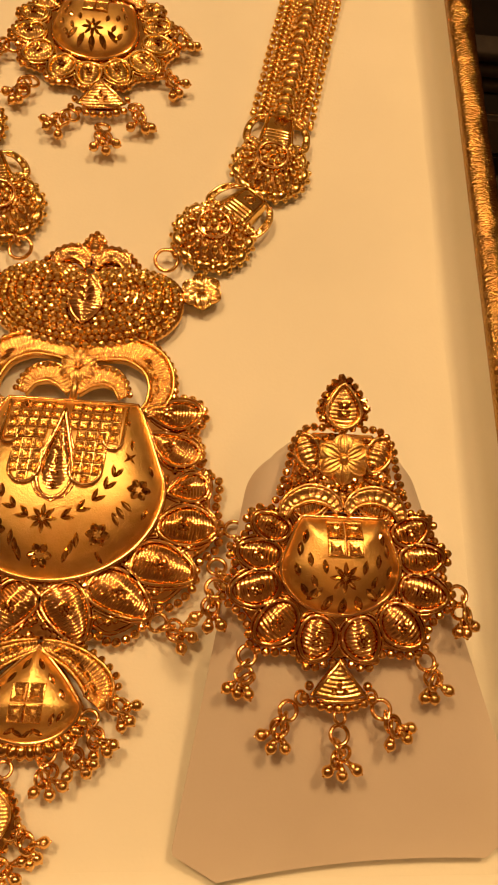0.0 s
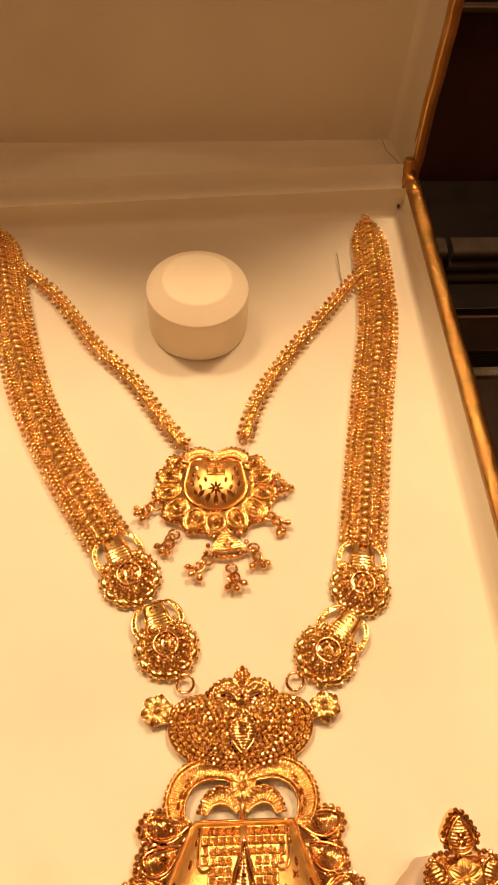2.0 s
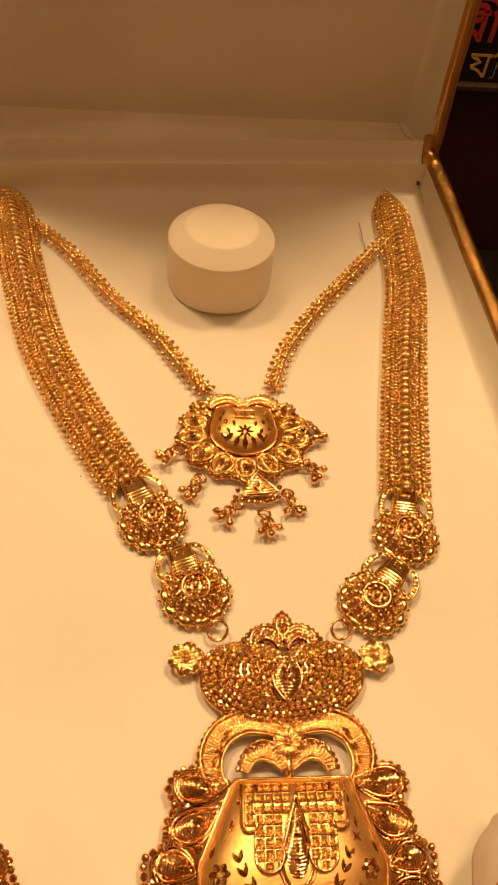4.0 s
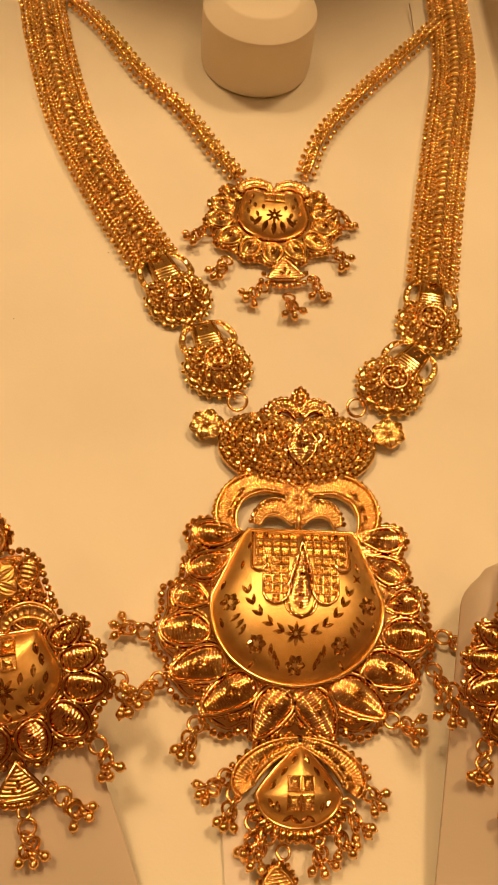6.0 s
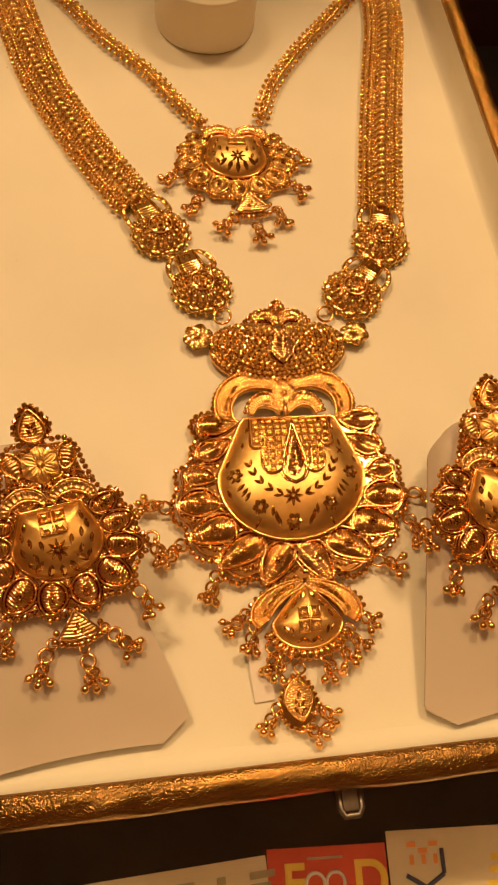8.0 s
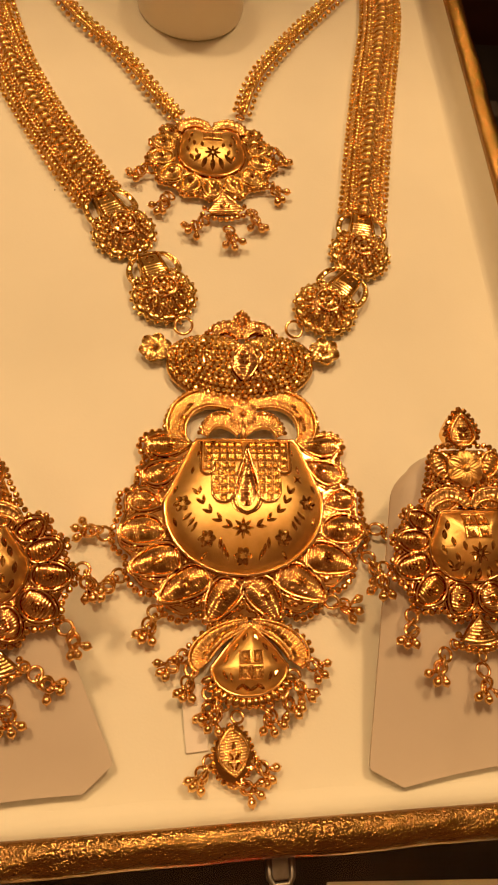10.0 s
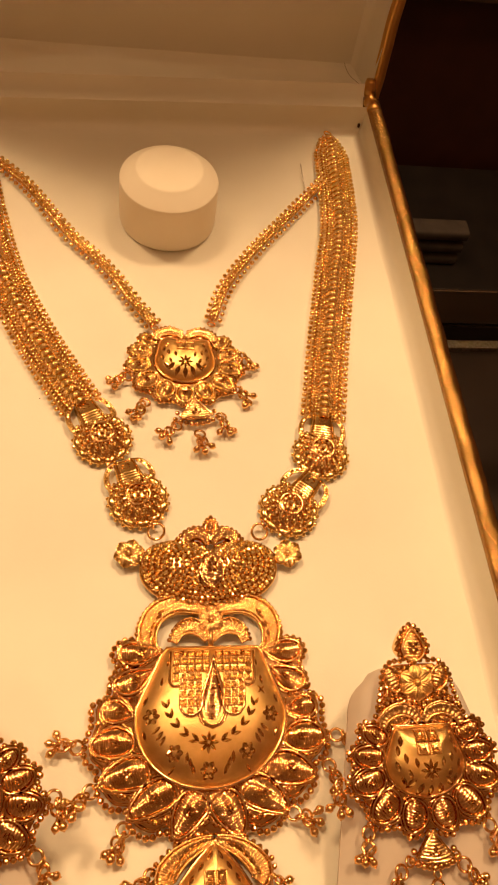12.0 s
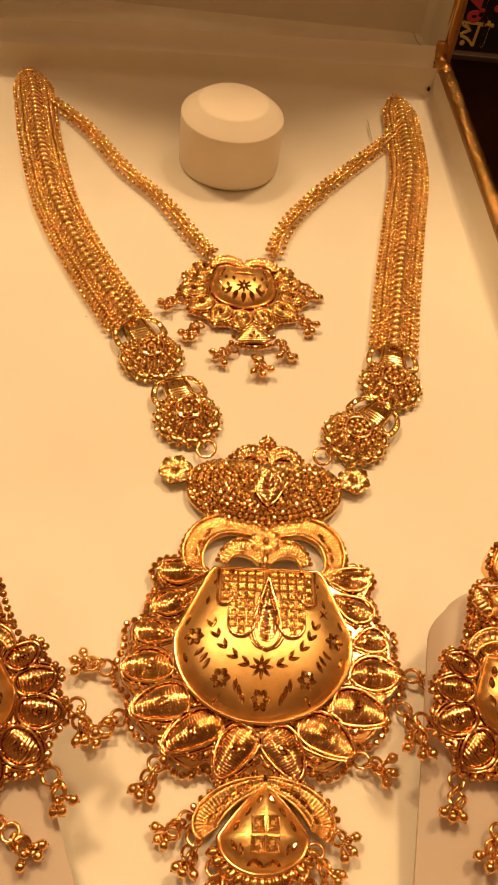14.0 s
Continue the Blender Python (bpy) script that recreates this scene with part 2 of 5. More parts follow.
    def box(self, lo, hi, edge=0.05):
        (x0, y0, z0), (x1, y1, z1) = lo, hi
        bm = bmesh.new()
        bmesh.ops.create_cube(bm, size=1.0)
        for q in bm.verts:
            q.co = ((x0 + x1) / 2 + q.co.x * (x1 - x0), (y0 + y1) / 2 + q.co.y * (y1 - y0), (z0 + z1) / 2 + q.co.z * (z1 - z0))
        if edge:
            bmesh.ops.bevel(bm, geom=bm.edges[:], offset=edge, segments=2, affect="EDGES", profile=0.5)
        bm.verts.index_update()
        self.add([q.co[:] for q in bm.verts], [tuple(w.index for w in q.verts) for q in bm.faces])
        bm.free()


FINE = ("granulation", "beading", "engraving", "petal_flower", "lattice", "fringe")


def part(name, geo, mat, parent=None, label="", smooth=True, stuff=False, m=None):
    me = bpy.data.meshes.new(name)
    me.from_pydata([(x * U, y * U, z * U) for x, y, z in geo.v], [], geo.f)
    me.materials.append(mat)
    if smooth:
        me.shade_smooth()
    me.update()
    ob = new(name, me)
    ob.parent = parent
    if label:
        ob["label"] = label
    if stuff or name in FINE:
        ob["kind"] = "stuff"
    if m is not None:
        ob.matrix_basis = m
    return ob


def again(ob, name, parent, m):
    """One more piece on the same mesh."""
    c = new(name, ob.data)
    c.parent, c.matrix_basis = parent, m
    return c


def cm(x, y, z=0, rx=0, ry=0, rz=0):
    return pose(x * U, y * U, z * U, rx, ry, rz)


def thing(name, label, category, m=None, group=""):
    ob = new(name)
    ob.empty_display_size = 0.01
    if m is not None:
        ob.matrix_basis = m
    return tagged(ob, label, category, group)


def spline(ctrl, n):
    """A smooth curve through the given points."""
    c = [np.array(p, float) for p in ctrl]
    c = [2 * c[0] - c[1]] + c + [2 * c[-1] - c[-2]]
    out, spans = [], len(c) - 3
    for i in range(n + 1):
        q = i / n * spans
        k = min(int(q), spans - 1)
        t = q - k
        a, b, d, e = c[k : k + 4]
        out.append(0.5 * (2 * b + (d - a) * t + (2 * a - 5 * b + 4 * d - e) * t * t + (3 * b - a - 3 * d + e) * t**3))
    return out


def even(ctrl, pitch, n=400):
    """Points at even steps along a spline, with the direction there."""
    pts = spline(ctrl, n)
    run = [0.0]
    for a, b in zip(pts, pts[1:]):
        run.append(run[-1] + float(np.linalg.norm(b - a)))
    k = max(1, round(run[-1] / pitch))
    out = []
    for i in range(k + 1):
        want = run[-1] * i / k
        j = min(max(1, int(np.searchsorted(run, want))), n)
        t = (want - run[j - 1]) / max(1e-9, run[j] - run[j - 1])
        d = pts[j] - pts[j - 1]
        out.append((pts[j - 1] + d * t, d / (np.linalg.norm(d) or 1)))
    return out


# ---- goldsmith's elements ----
def petal(cx, cy, ang, length, width, h, z0, ribs=9, twist=0.0, skew=0.85, cut=0.011, framed=True):
    """A ribbed, cushioned leaf in a double wire frame; its axis points along ang (degrees)."""
    g = Geo()
    ca, sa = math.cos(radians(ang)), math.sin(radians(ang))

    def place(a, b, z):
        b += twist * (a / length) ** 2
        return (cx + a * ca - b * sa, cy + a * sa + b * ca, z)

    def half(s):
        return width / 2 * max(0.0, math.sin(math.pi * s**skew)) ** 0.52 + 0.004

    def fn(u, s):
        w, q = 2 * u - 1, half(s)
        body = max(0.0, 1 - w * w) ** 0.7 * math.sin(math.pi * s) ** 0.6
        bend = s + 0.05 * w * w
        rib = cut * (abs(math.sin(math.pi * ribs * bend)) - 0.5) * max(0.0, 1 - w * w) ** 0.3
        return place((s - 0.5) * length, w * q, z0 + h * body + 2 * rib * min(1.0, body * 2))

    g.sheet(fn, 12, ribs * 6)
    loop = [((i / 40 - 0.5) * length, half(i / 40)) for i in range(41)]
    loop += [(a, -b) for a, b in reversed(loop[1:-1])]
    thick = 0.036 if length > 0.55 else 0.028
    g.tube([place(a * 1.01, b * 1.03, z0 + 0.05) for a, b in loop], thick, 6, True)
    if framed:
        g.tube([place(a * (1.01 + 0.10 / length), b * (1.03 + 0.14 / width), z0 + 0.02) for a, b in loop[::2]], thick * 0.7, 6, True)
    return g


def petal_spark(g, cx, cy, z, r=0.13, ang=0):
    for k in range(5):
        a = radians(ang + 72 * k)
        g.bead((cx + r * 0.6 * math.cos(a), cy + r * 0.6 * math.sin(a), z), (r * 0.42, r * 0.42, r * 0.3))
    g.bead((cx, cy, z + 0.02), (r * 0.3, r * 0.3, r * 0.3))


def band(ctrl, width, h, z0, ribs, fine=10):
    """A raised, cross-ribbed scroll band along a curve; width is a function of 0..1."""
    g = Geo()
    n = ribs * 4
    pts = spline(ctrl, n)

    def fn(u, s):
        i = min(n, max(0, round(s * n)))
        d = pts[min(n, i + 1)] - pts[max(0, i - 1)]
        d = d / (np.linalg.norm(d) or 1)
        w, q = 2 * u - 1, width(s) / 2
        z = z0 + h * max(0.0, 1 - w**6) ** 0.5 * (1 - 0.22 * math.exp(-((w / 0.5) ** 2))) + 0.032 * (abs(math.sin(math.pi * ribs * s)) - 0.5) * (1 - w * w)
        return (pts[i][0] - d[1] * w * q, pts[i][1] + d[0] * w * q, z if abs(w) < 0.999 else z0 - 0.1)

    g.sheet(fn, fine, n)
    for side in (-0.48, 0.48):
        rail = []
        for i in range(0, n + 1, 2):
            d = pts[min(n, i + 1)] - pts[max(0, i - 1)]
            d = d / (np.linalg.norm(d) or 1)
            q = width(i / n) * side
            rail.append((pts[i][0] - d[1] * q, pts[i][1] + d[0] * q, z0 + h * 0.85))
        g.tube(rail, 0.034, 6)
    return g


def blossom(cx, cy, z, r, n=6, turn=0.0):
    """A stamped flower with cupped petals and a bead in the middle."""
    g = Geo()
    for k in range(n):
        a = radians(turn + 360 * k / n)
        ca, sa = math.cos(a), math.sin(a)

        def fn(u, s):
            w = 2 * u - 1
            q = r * 0.41 * max(0.0, math.sin(math.pi * (0.10 + 0.90 * s) ** 1.25)) ** 0.55 + 0.004
            x, y = r * (0.12 + 0.88 * s), w * q
            cup = 0.20 * max(0.0, 1 - w**4) ** 0.6 * math.sin(math.pi * (0.1 + 0.86 * s)) ** 0.6 - 0.10 * math.exp(-((w / 0.3) ** 2)) * s
            zz = z + r * (cup + 0.035 * math.sin(w * 15)) + 0.04
            return (cx + x * ca - y * sa, cy + x * sa + y * ca, zz)

        g.sheet(fn, 16, 10)
        g.sheet(lambda u, s: (fn(1 - u, s)[0], fn(1 - u, s)[1], z - 0.02), 2, 6)
        g.tube([fn(0, i / 8) for i in range(9)] + [fn(1, 1 - i / 8) for i in range(9)], 0.014, 5, True)
    g.bead((cx, cy, z + 0.1), r * 0.2)
    return g


def pointed_oval(cx, cy, high, wide, z, ribs, turn=0.0):
    """A flat ribbed oval with two points, framed by a wire."""
    g = Geo()
    ca, sa = math.cos(radians(turn)), math.sin(radians(turn))

    def place(a, b, c):
        return (cx + a * ca - b * sa, cy + a * sa + b * ca, c)

    def half(s):
        return wide / 2 * max(0.0, math.sin(math.pi * s)) ** 0.85 + 0.003

    g.sheet(lambda u, s: place((2 * u - 1) * half(s), (s - 0.5) * high, z + 0.05 * (1 - (2 * u - 1) ** 2) + 0.016 * (abs(math.sin(math.pi * ribs * s)) - 0.5)), 8, ribs * 6)
    loop = [place(half(i / 20), (i / 20 - 0.5) * high, z) for i in range(21)] + [place(-half(i / 20), (i / 20 - 0.5) * high, z) for i in range(19, 0, -1)]
    g.tube(loop, 0.034, 6, True)
    return g


def cut_leaf(g, x, y, ang, length, width, height):
    """A bright-cut leaf: two facets along a ridge, lying on a curved surface; height(x, y) gives that surface."""
    ca, sa = math.cos(radians(ang)), math.sin(radians(ang))
    rim = [(-0.5, 0), (-0.25, -0.40), (0.05, -0.5), (0.32, -0.32), (0.5, 0), (0.32, 0.32), (0.05, 0.5), (-0.25, 0.40), (-0.2, 0.0), (0.25, 0.0)]
    v = []
    for i, (a, b) in enumerate(rim):
        a, b = a * length, b * width
        px, py = x + a * ca - b * sa, y + a * sa + b * ca
        v.append((px, py, height(px, py) + (0.042 if i > 7 else 0.006)))
    g.add(v, [(0, 1, 8), (1, 2, 9, 8), (2, 3, 9), (3, 4, 9), (4, 5, 9), (5, 6, 9), (6, 7, 8, 9), (7, 0, 8)])


def cell(g, x, y, hx, hy, height):
    """A small square cell with a raised rim and a sunk middle."""
    pts = [(x - hx, y - hy), (x + hx, y - hy), (x + hx, y + hy), (x - hx, y + hy)]
    v = [(px, py, height(px, py) - 0.01) for px, py in pts]
    for reach, lift in ((0.92, 0.035), (0.74, 0.04), (0.36, 0.008), (0.14, 0.02)):
        v += [(x + (px - x) * reach, y + (py - y) * reach, height(px if reach > 0.5 else x, py if reach > 0.5 else y) + lift) for px, py in pts]
    f = [(16, 17, 18, 19)]
    for k in range(0, 16, 4):
        for i in range(4):
            j = (i + 1) % 4
            f.append((k + i, k + j, k + 4 + j, k + 4 + i))
    g.add(v, f)


def cut_star(g, x, y, r, n, height):
    for k in range(n):
        a = 360 * k / n
        cut_leaf(g, x + r * 0.55 * math.cos(radians(a)), y + r * 0.55 * math.sin(radians(a)), a, r * 0.95, r * 0.34, height)


def pot_radius(a, wide, low, high, flat, neck):
    """Outline of the domed body: round below, straight flanks drawn in to a neck, cut flat on top."""
    c, s = math.cos(a), math.sin(a)
    b = high if s > 0 else low
    r = 1 / math.sqrt((c / wide) ** 2 + (s / b) ** 2)
    if s > 1e-6:
        k = (wide - neck) / (flat * 0.92)
        line = (wide + 0.08 * k * flat) / (abs(c) + k * s)
        r = min(r, flat / s, line)
    return r


def pot_height(x, y, shape, z0, h):
    rho = math.hypot(x, y) / pot_radius(math.atan2(y, x), *shape)
    return z0 + h * max(0.0, 1 - min(1.0, rho) ** 2.3) ** 0.62


def pot(shape, z0, h, cx=0.0, cy=0.0):
    g = Geo()

    def fn(u, s):
        a = 2 * math.pi * u
        r = pot_radius(a, *shape) * s
        x, y = r * math.cos(a), r * math.sin(a)
        return (cx + x, cy + y, pot_height(x * 0.9999, y * 0.9999, shape, z0, h))

    g.sheet(fn, 72, 26, True)
    return g


def pot_rim(shape, z, w, cx=0.0, cy=0.0):
    g = Geo()
    g.tube([(cx + pot_radius(2 * math.pi * i / 72, *shape) * math.cos(2 * math.pi * i / 72), cy + pot_radius(2 * math.pi * i / 72, *shape) * math.sin(2 * math.pi * i / 72), z) for i in range(72)], w, 7, True)
    return g


def top_ring():
    g = Geo()
    g.ring((0, -0.03, 0.02), 0.145, 0.036, (0.15, 0.3, 1), 22)
    return g


def link_ring():
    g = Geo()
    g.ring((0, 0, 0), 0.13, 0.034, (0, 0, 1), 20)
    return g


def bell():
    """One small round bell with its neck, hanging from the origin towards -y."""
    g = Geo()
    g.ring((0, -0.03, 0.0), 0.06, 0.022, (1, 0.2, 0.3), 12, 5)
    g.tube([(0, -0.05, 0), (0, -0.10, 0), (0, -0.15, 0)], lambda s: 0.035 + 0.045 * s, 8)
    g.bead((0, -0.21, 0), 0.098, 3)
    g.bead((0, -0.305, 0), 0.028, 1)
    return g


shared = {}


def piece(name, make, parent, m):
    """A small part that shares its mesh with all others of its name."""
    if name in shared:
        return again(shared[name], name, parent, m)
    shared[name] = part(name, make(), gold_wire, parent, m=m)
    return shared[name]


def hang_bells(x, y, z, turn, parent, seed=0, size=1.0, m=None):
    q = random.Random(seed * 7 + 1)
    base = (m if m is not None else Matrix()) @ cm(x, y, z, 0, 0, turn) @ Matrix.Scale(size, 4)
    ob = piece("dangle", top_ring, parent, base)
    ob["label"] = "linked rings with small round bells"
    piece("link_ring", link_ring, ob, cm(q.uniform(-0.05, 0.05), -0.19, 0.07, 70, q.uniform(-30, 30), q.uniform(40, 120)))
    piece("link_ring", link_ring, ob, cm(q.uniform(-0.04, 0.04), -0.31, 0.05, q.uniform(-25, 25), q.uniform(-25, 25), 0))
    piece("link_ring", link_ring, ob, cm(q.uniform(-0.08, 0.08), -0.37, 0.10, 40, 30, q.uniform(0, 90)))
    for k in range(3):
        a = (k - 1) * 42 + q.uniform(-12, 12)
        piece("bell", bell, ob, cm(0.09 * math.sin(radians(a)), -0.37 - 0.05 * math.cos(radians(a)), 0.05 + q.uniform(-0.05, 0.07), q.uniform(-14, 14), 0, a))
    return ob


def beads_along(g, pts, r, pitch, level=2, closed=False):
    """Round grains in a row along a run of points."""
    for p, _ in even(pts + [pts[0]] if closed else pts, pitch, 60 * len(pts)):
        g.bead(p, r, level)

# ---- the shop room ----
def slab(name, lo, hi, mat, label="", kind="structure", edge=0.0):
    g = Geo()
    g.box(lo, hi, edge)
    return tagged(part(name, g, mat, smooth=False), label, kind=kind)


slab("floor", (-200, -200, -100), (220, 200, -95), floor_tile, "dark polished shop floor")
slab("ceiling", (-200, -200, 190), (220, 200, 195), ceiling_paint, "pale painted shop ceiling")
slab("wall_south", (-200, -205, -95), (220, -200, 190), plaster, "warm painted shop wall")
slab("wall_north", (-200, 200, -95), (220, 205, 190), plaster, "warm painted shop wall")
slab("wall_west", (-205, -200, -95), (-200, 200, 190), plaster, "warm painted shop wall")
slab("wall_east", (220, -200, -95), (225, 200, 190), plaster, "warm painted shop wall")

# display counter under the box: glass top over a dark shelf
counter = thing("display_counter", "dark display counter with scratched glass top", "counter")
GLASS_TOP = -4.6
g = Geo()
g.box((-70, -40, GLASS_TOP - 0.8), (10.0, 36, GLASS_TOP), 0.06)
top = part("glass_top", g, glass, counter, "clear glass counter top", False)
top.visible_shadow = False
g = Geo()
g.box((-70, -40, -7.4), (10.2, 36, -5.62), 0.05)
part("shelf_board", g, shelf_dark, counter, "dusty dark shelf board under the glass", False)
g = Geo()
g.box((10.2, -40, -95), (11.2, 36, -5.62), 0.05)
part("side_panel", g, wood_dark, counter, "dark brown side panel", False)
g = Geo()
g.box((-70, 34, -95), (10.2, 36, -7.4), 0.05)
part("back_panel", g, wood_dark, counter, "dark brown back panel", False)

# across the aisle: a dark cabinet with a lettered board
cabinet = thing("cabinet", "dark red-brown cabinet under a lettered sign board", "cabinet")
g = Geo()
g.box((0, 121, -95), (150, 160, -43.6), 0.4)
part("body", g, wood_dark, cabinet, "dark red-brown laminate body", False)
g = Geo()
g.box((0, 119.6, -43.6), (150, 160, -42.6), 0.2)
part("edge_strip", g, wood_trim, cabinet, "pale edge strip", False)
sign = thing("sign_board", "black sign board with red and yellow letters", "sign")
g = Geo()
g.box((0, 121, -42.6), (150, 123, -10), 0.2)
part("board", g, black_board, sign, "black glossy board", False)


def lettering(text, x, y, z, size, mat, parent, rot=(90, 0, 0), extrude=0.0004, name="lettering", bold=0.0):
    c = bpy.data.curves.new(name, "FONT")
    c.body, c.size, c.extrude, c.offset = text, size * U, extrude, bold
    c.materials.append(mat)
    ob = new(name, c)
    ob.parent = parent
    ob.matrix_basis = cm(x, y, z, *rot)
    return ob


lettering("\u09df\u09be \u09af\u09be\u09df", 42.0, 120.9, -41.6, 5.9, sign_yellow, sign, bold=0.0008)
lettering("\u09aa\u09c1\u09b0\u09c0 \u09a6\u09c1", 40.4, 120.9, -35.9, 7.4, sign_red, sign, bold=0.0012)

# pale bundles and a glass ledge lower down behind the counter
ledge = thing("glass_ledge", "clear glass ledge with bright polished edge", "shelf")
g = Geo()
g.box((24, 58, -53.4), (90, 64, -52.6), 0.08)
part("glass_pane", g, glass, ledge, "glass pane", False)
g = Geo()
g.box((24, 57.6, -58.4), (90, 59, -57.4), 0.1)
part("edge_bar", g, steel, ledge, "dull metal bar", False)
stand = thing("low_stand", "dark low stand carrying wrapped parcels", "stand")
g = Geo()
g.box((30, 86, -95), (110, 118, -76.4), 0.3)
part("body", g, black_board, stand, "", False)
g = Geo()
g.box((29.4, 85.4, -76.4), (110.6, 118.6, -75.9), 0.1)
part("top_board", g, black_board, stand, "thin dark top board", False)


def bundle(x, y, z, w):
    g = Geo()

    def fn(u, s):
        a = 2 * math.pi * u
        c, q = math.cos(a), math.sin(a)
        return (x + w * s, y + 1.9 * abs(c) ** 0.5 * (1 if c > 0 else -1), z + 1.15 + 1.1 * abs(q) ** 0.5 * (1 if q > 0 else -1))

    g.sheet(fn, 24, 4, True)
    g.add([fn(i / 24, 0) for i in range(24)], [tuple(range(24))])
    g.add([fn(i / 24, 1) for i in range(24)], [tuple(range(23, -1, -1))])
    return tagged(part("wrapped_parcel", g, bundle_cloth), "dim flat wrapped parcel lying in a stack", "parcel", "stack of parcels")


for k in range(3):
    bundle(34, 93, -75.9 + 2.9 * k, 9.0)
    bundle(44, 93, -75.9 + 2.9 * k, 13.5)

# printed slips of paper under the counter glass
SHELF = -5.62


def slip(name, x0, y0, x1, y1, mat, label, turn=0.0, lift=0.0):
    ob = thing(name, label, "paper slip", cm(x0, y1, SHELF + lift, 0, 0, turn))
    g = Geo()
    w, h = x1 - x0, y1 - y0
    g.sheet(lambda u, s: (u * w, -s * h, 0.012 + 0.02 * math.sin(3 * u + 2 * s)), 8, 8)
    g.sheet(lambda u, s: (u * w, -(1 - s) * h, 0.001), 8, 8)
    part("sheet", g, mat, ob)
    return ob, w, h


def bar(parent, mat, x, y, w, h, name="print_bar", z=0.05):
    g = Geo()
    g.box((x, y - h, z), (x + w, y, z + 0.004), 0)
    return part(name, g, mat, parent, "", False)


red, w, h = slip("red_slip", -1.0, -13.1, 2.34, -7.80, paper_red, "red printed paper slip with yellow heading under glass", -4)
bar(red, ink_grey, 1.1, -0.25, 1.0, 0.06)
lettering("F", 0.40, -1.32, 0.05, 1.35, ink_yellow, red, (0, 0, 0), 0.00002, "heading_letter", 0.0003)
lettering("D", 2.35, -1.32, 0.05, 1.35, ink_yellow, red, (0, 0, 0), 0.00002, "heading_letter", 0.0003)
for k in range(2):
    g = Geo()
    g.ring((1.30 + 0.56 * k, -0.88, 0.06), 0.25, 0.045, n=28)
    part("heading_ring", g, ink_white, red, "pale printed ring")
bar(red, ink_white, 0.4, -2.0, 2.4, 0.2)
cream, w, h = slip("cream_slip", 2.40, -13.1, 8.4, -7.76, paper_cream, "cream paper slip with orange and blue printed mark", -4, 0.03)
for k in (2, 3, 4):
    a0, a1 = radians(90 + 60 * k), radians(150 + 60 * k)
    g = Geo()
    g.tube([(1.0 + 0.62 * math.cos(a0), -0.80 + 0.62 * math.sin(a0), 0.06), (1.0 + 0.62 * math.cos(a1), -0.80 + 0.62 * math.sin(a1), 0.06)], 0.06, 4, flat=0.2)
    part("mark_side", g, ink_blue, cream)
for k in range(3):
    bar(cream, ink_orange, 0.55 + 0.32 * k, -0.30 - 0.16 * (k % 2), 0.26, 0.13)
    bar(cream, ink_orange, 0.60 + 0.34 * k, -0.62, 0.12, 0.24)
for k, (x, y, w) in enumerate(((2.95, -0.7, 0.2), (2.85, -1.0, 0.4), (2.75, -1.35, 0.62), (2.8, -1.65, 0.5), (4.1, -1.0, 0.4), (4.0, -1.4, 0.6))):
    bar(cream, ink_yellow, x, y, w, 0.16)
white, w, h = slip("printed_slip", -8.15, -13.7, -1.05, -8.05, paper_cream, "cream paper slip with faded red and grey print", 1, 0.015)
for k in range(7):
    bar(white, ink_red, 1.1 + 0.42 * k, -0.55, 0.34, 0.55 + 0.08 * (k % 3))
bar(white, ink_red, 1.1, -0.5, 3.0, 0.1)
for k, (x, w) in enumerate(((0.4, 0.5), (4.5, 0.6), (5.7, 0.25), (6.6, 0.7))):
    for j in range(3):
        bar(white, ink_grey, x, -0.35 - 0.28 * j, w * (1 - 0.2 * j), 0.18)

# ---- the open jewellery box ----
# inner corners of the slightly skewed tray: front left, front right, back right, back left
CORNERS = [Vector(c) for c in ((-9.25, -5.66), (8.22, -5.80), (7.98, 24.60), (-9.85, 23.50))]


def spread(u, s, out=0.0):
    """A point of the tray's floor from its corners, u across and s towards the hinge."""
    a, b, c, d = CORNERS
    q = a.lerp(b, u).lerp(d.lerp(c, u), s)
    return (q.x + out * (2 * u - 1), q.y + out * (2 * s - 1))


case = thing("jewellery_box", "open gold leatherette jewellery box lined in cream", "jewellery box")
g = Geo()
g.sheet(lambda u, s: (*spread(u, s, 0.1), 0.02 * noise.noise(Vector((7 * u, 12 * s, 0)))), 60, 90)
g.plate([spread(u, s, 0.2) for u, s in ((0, 0), (1, 0), (1, 1), (0, 1))], -4.3, -0.12, 0.01)
part("lining_floor", g, lining, case, "smooth cream lined floor")

SIDES = [(tuple(CORNERS[k]), tuple(CORNERS[(k + 1) % 4])) for k in range(4)]
INNER = ((-0.6, -0.03), (-0.42, 0.0), (-0.28, 0.03), (-0.14, 0.1), (-0.05, 0.22), (-0.01, 0.4), (0.0, 0.7), (0.0, 1.06), (0.02, 1.16))
COVER = ((0.0, 1.05), (0.0, 1.13), (0.02, 1.20), (0.06, 1.25), (0.12, 1.285), (0.19, 1.30), (0.26, 1.305), (0.34, 1.295), (0.43, 1.265), (0.54, 1.215), (0.63, 1.13), (0.68, 1.0), (0.69, 0.8), (0.69, -4.3), (0.6, -4.58), (0.3, -4.59))


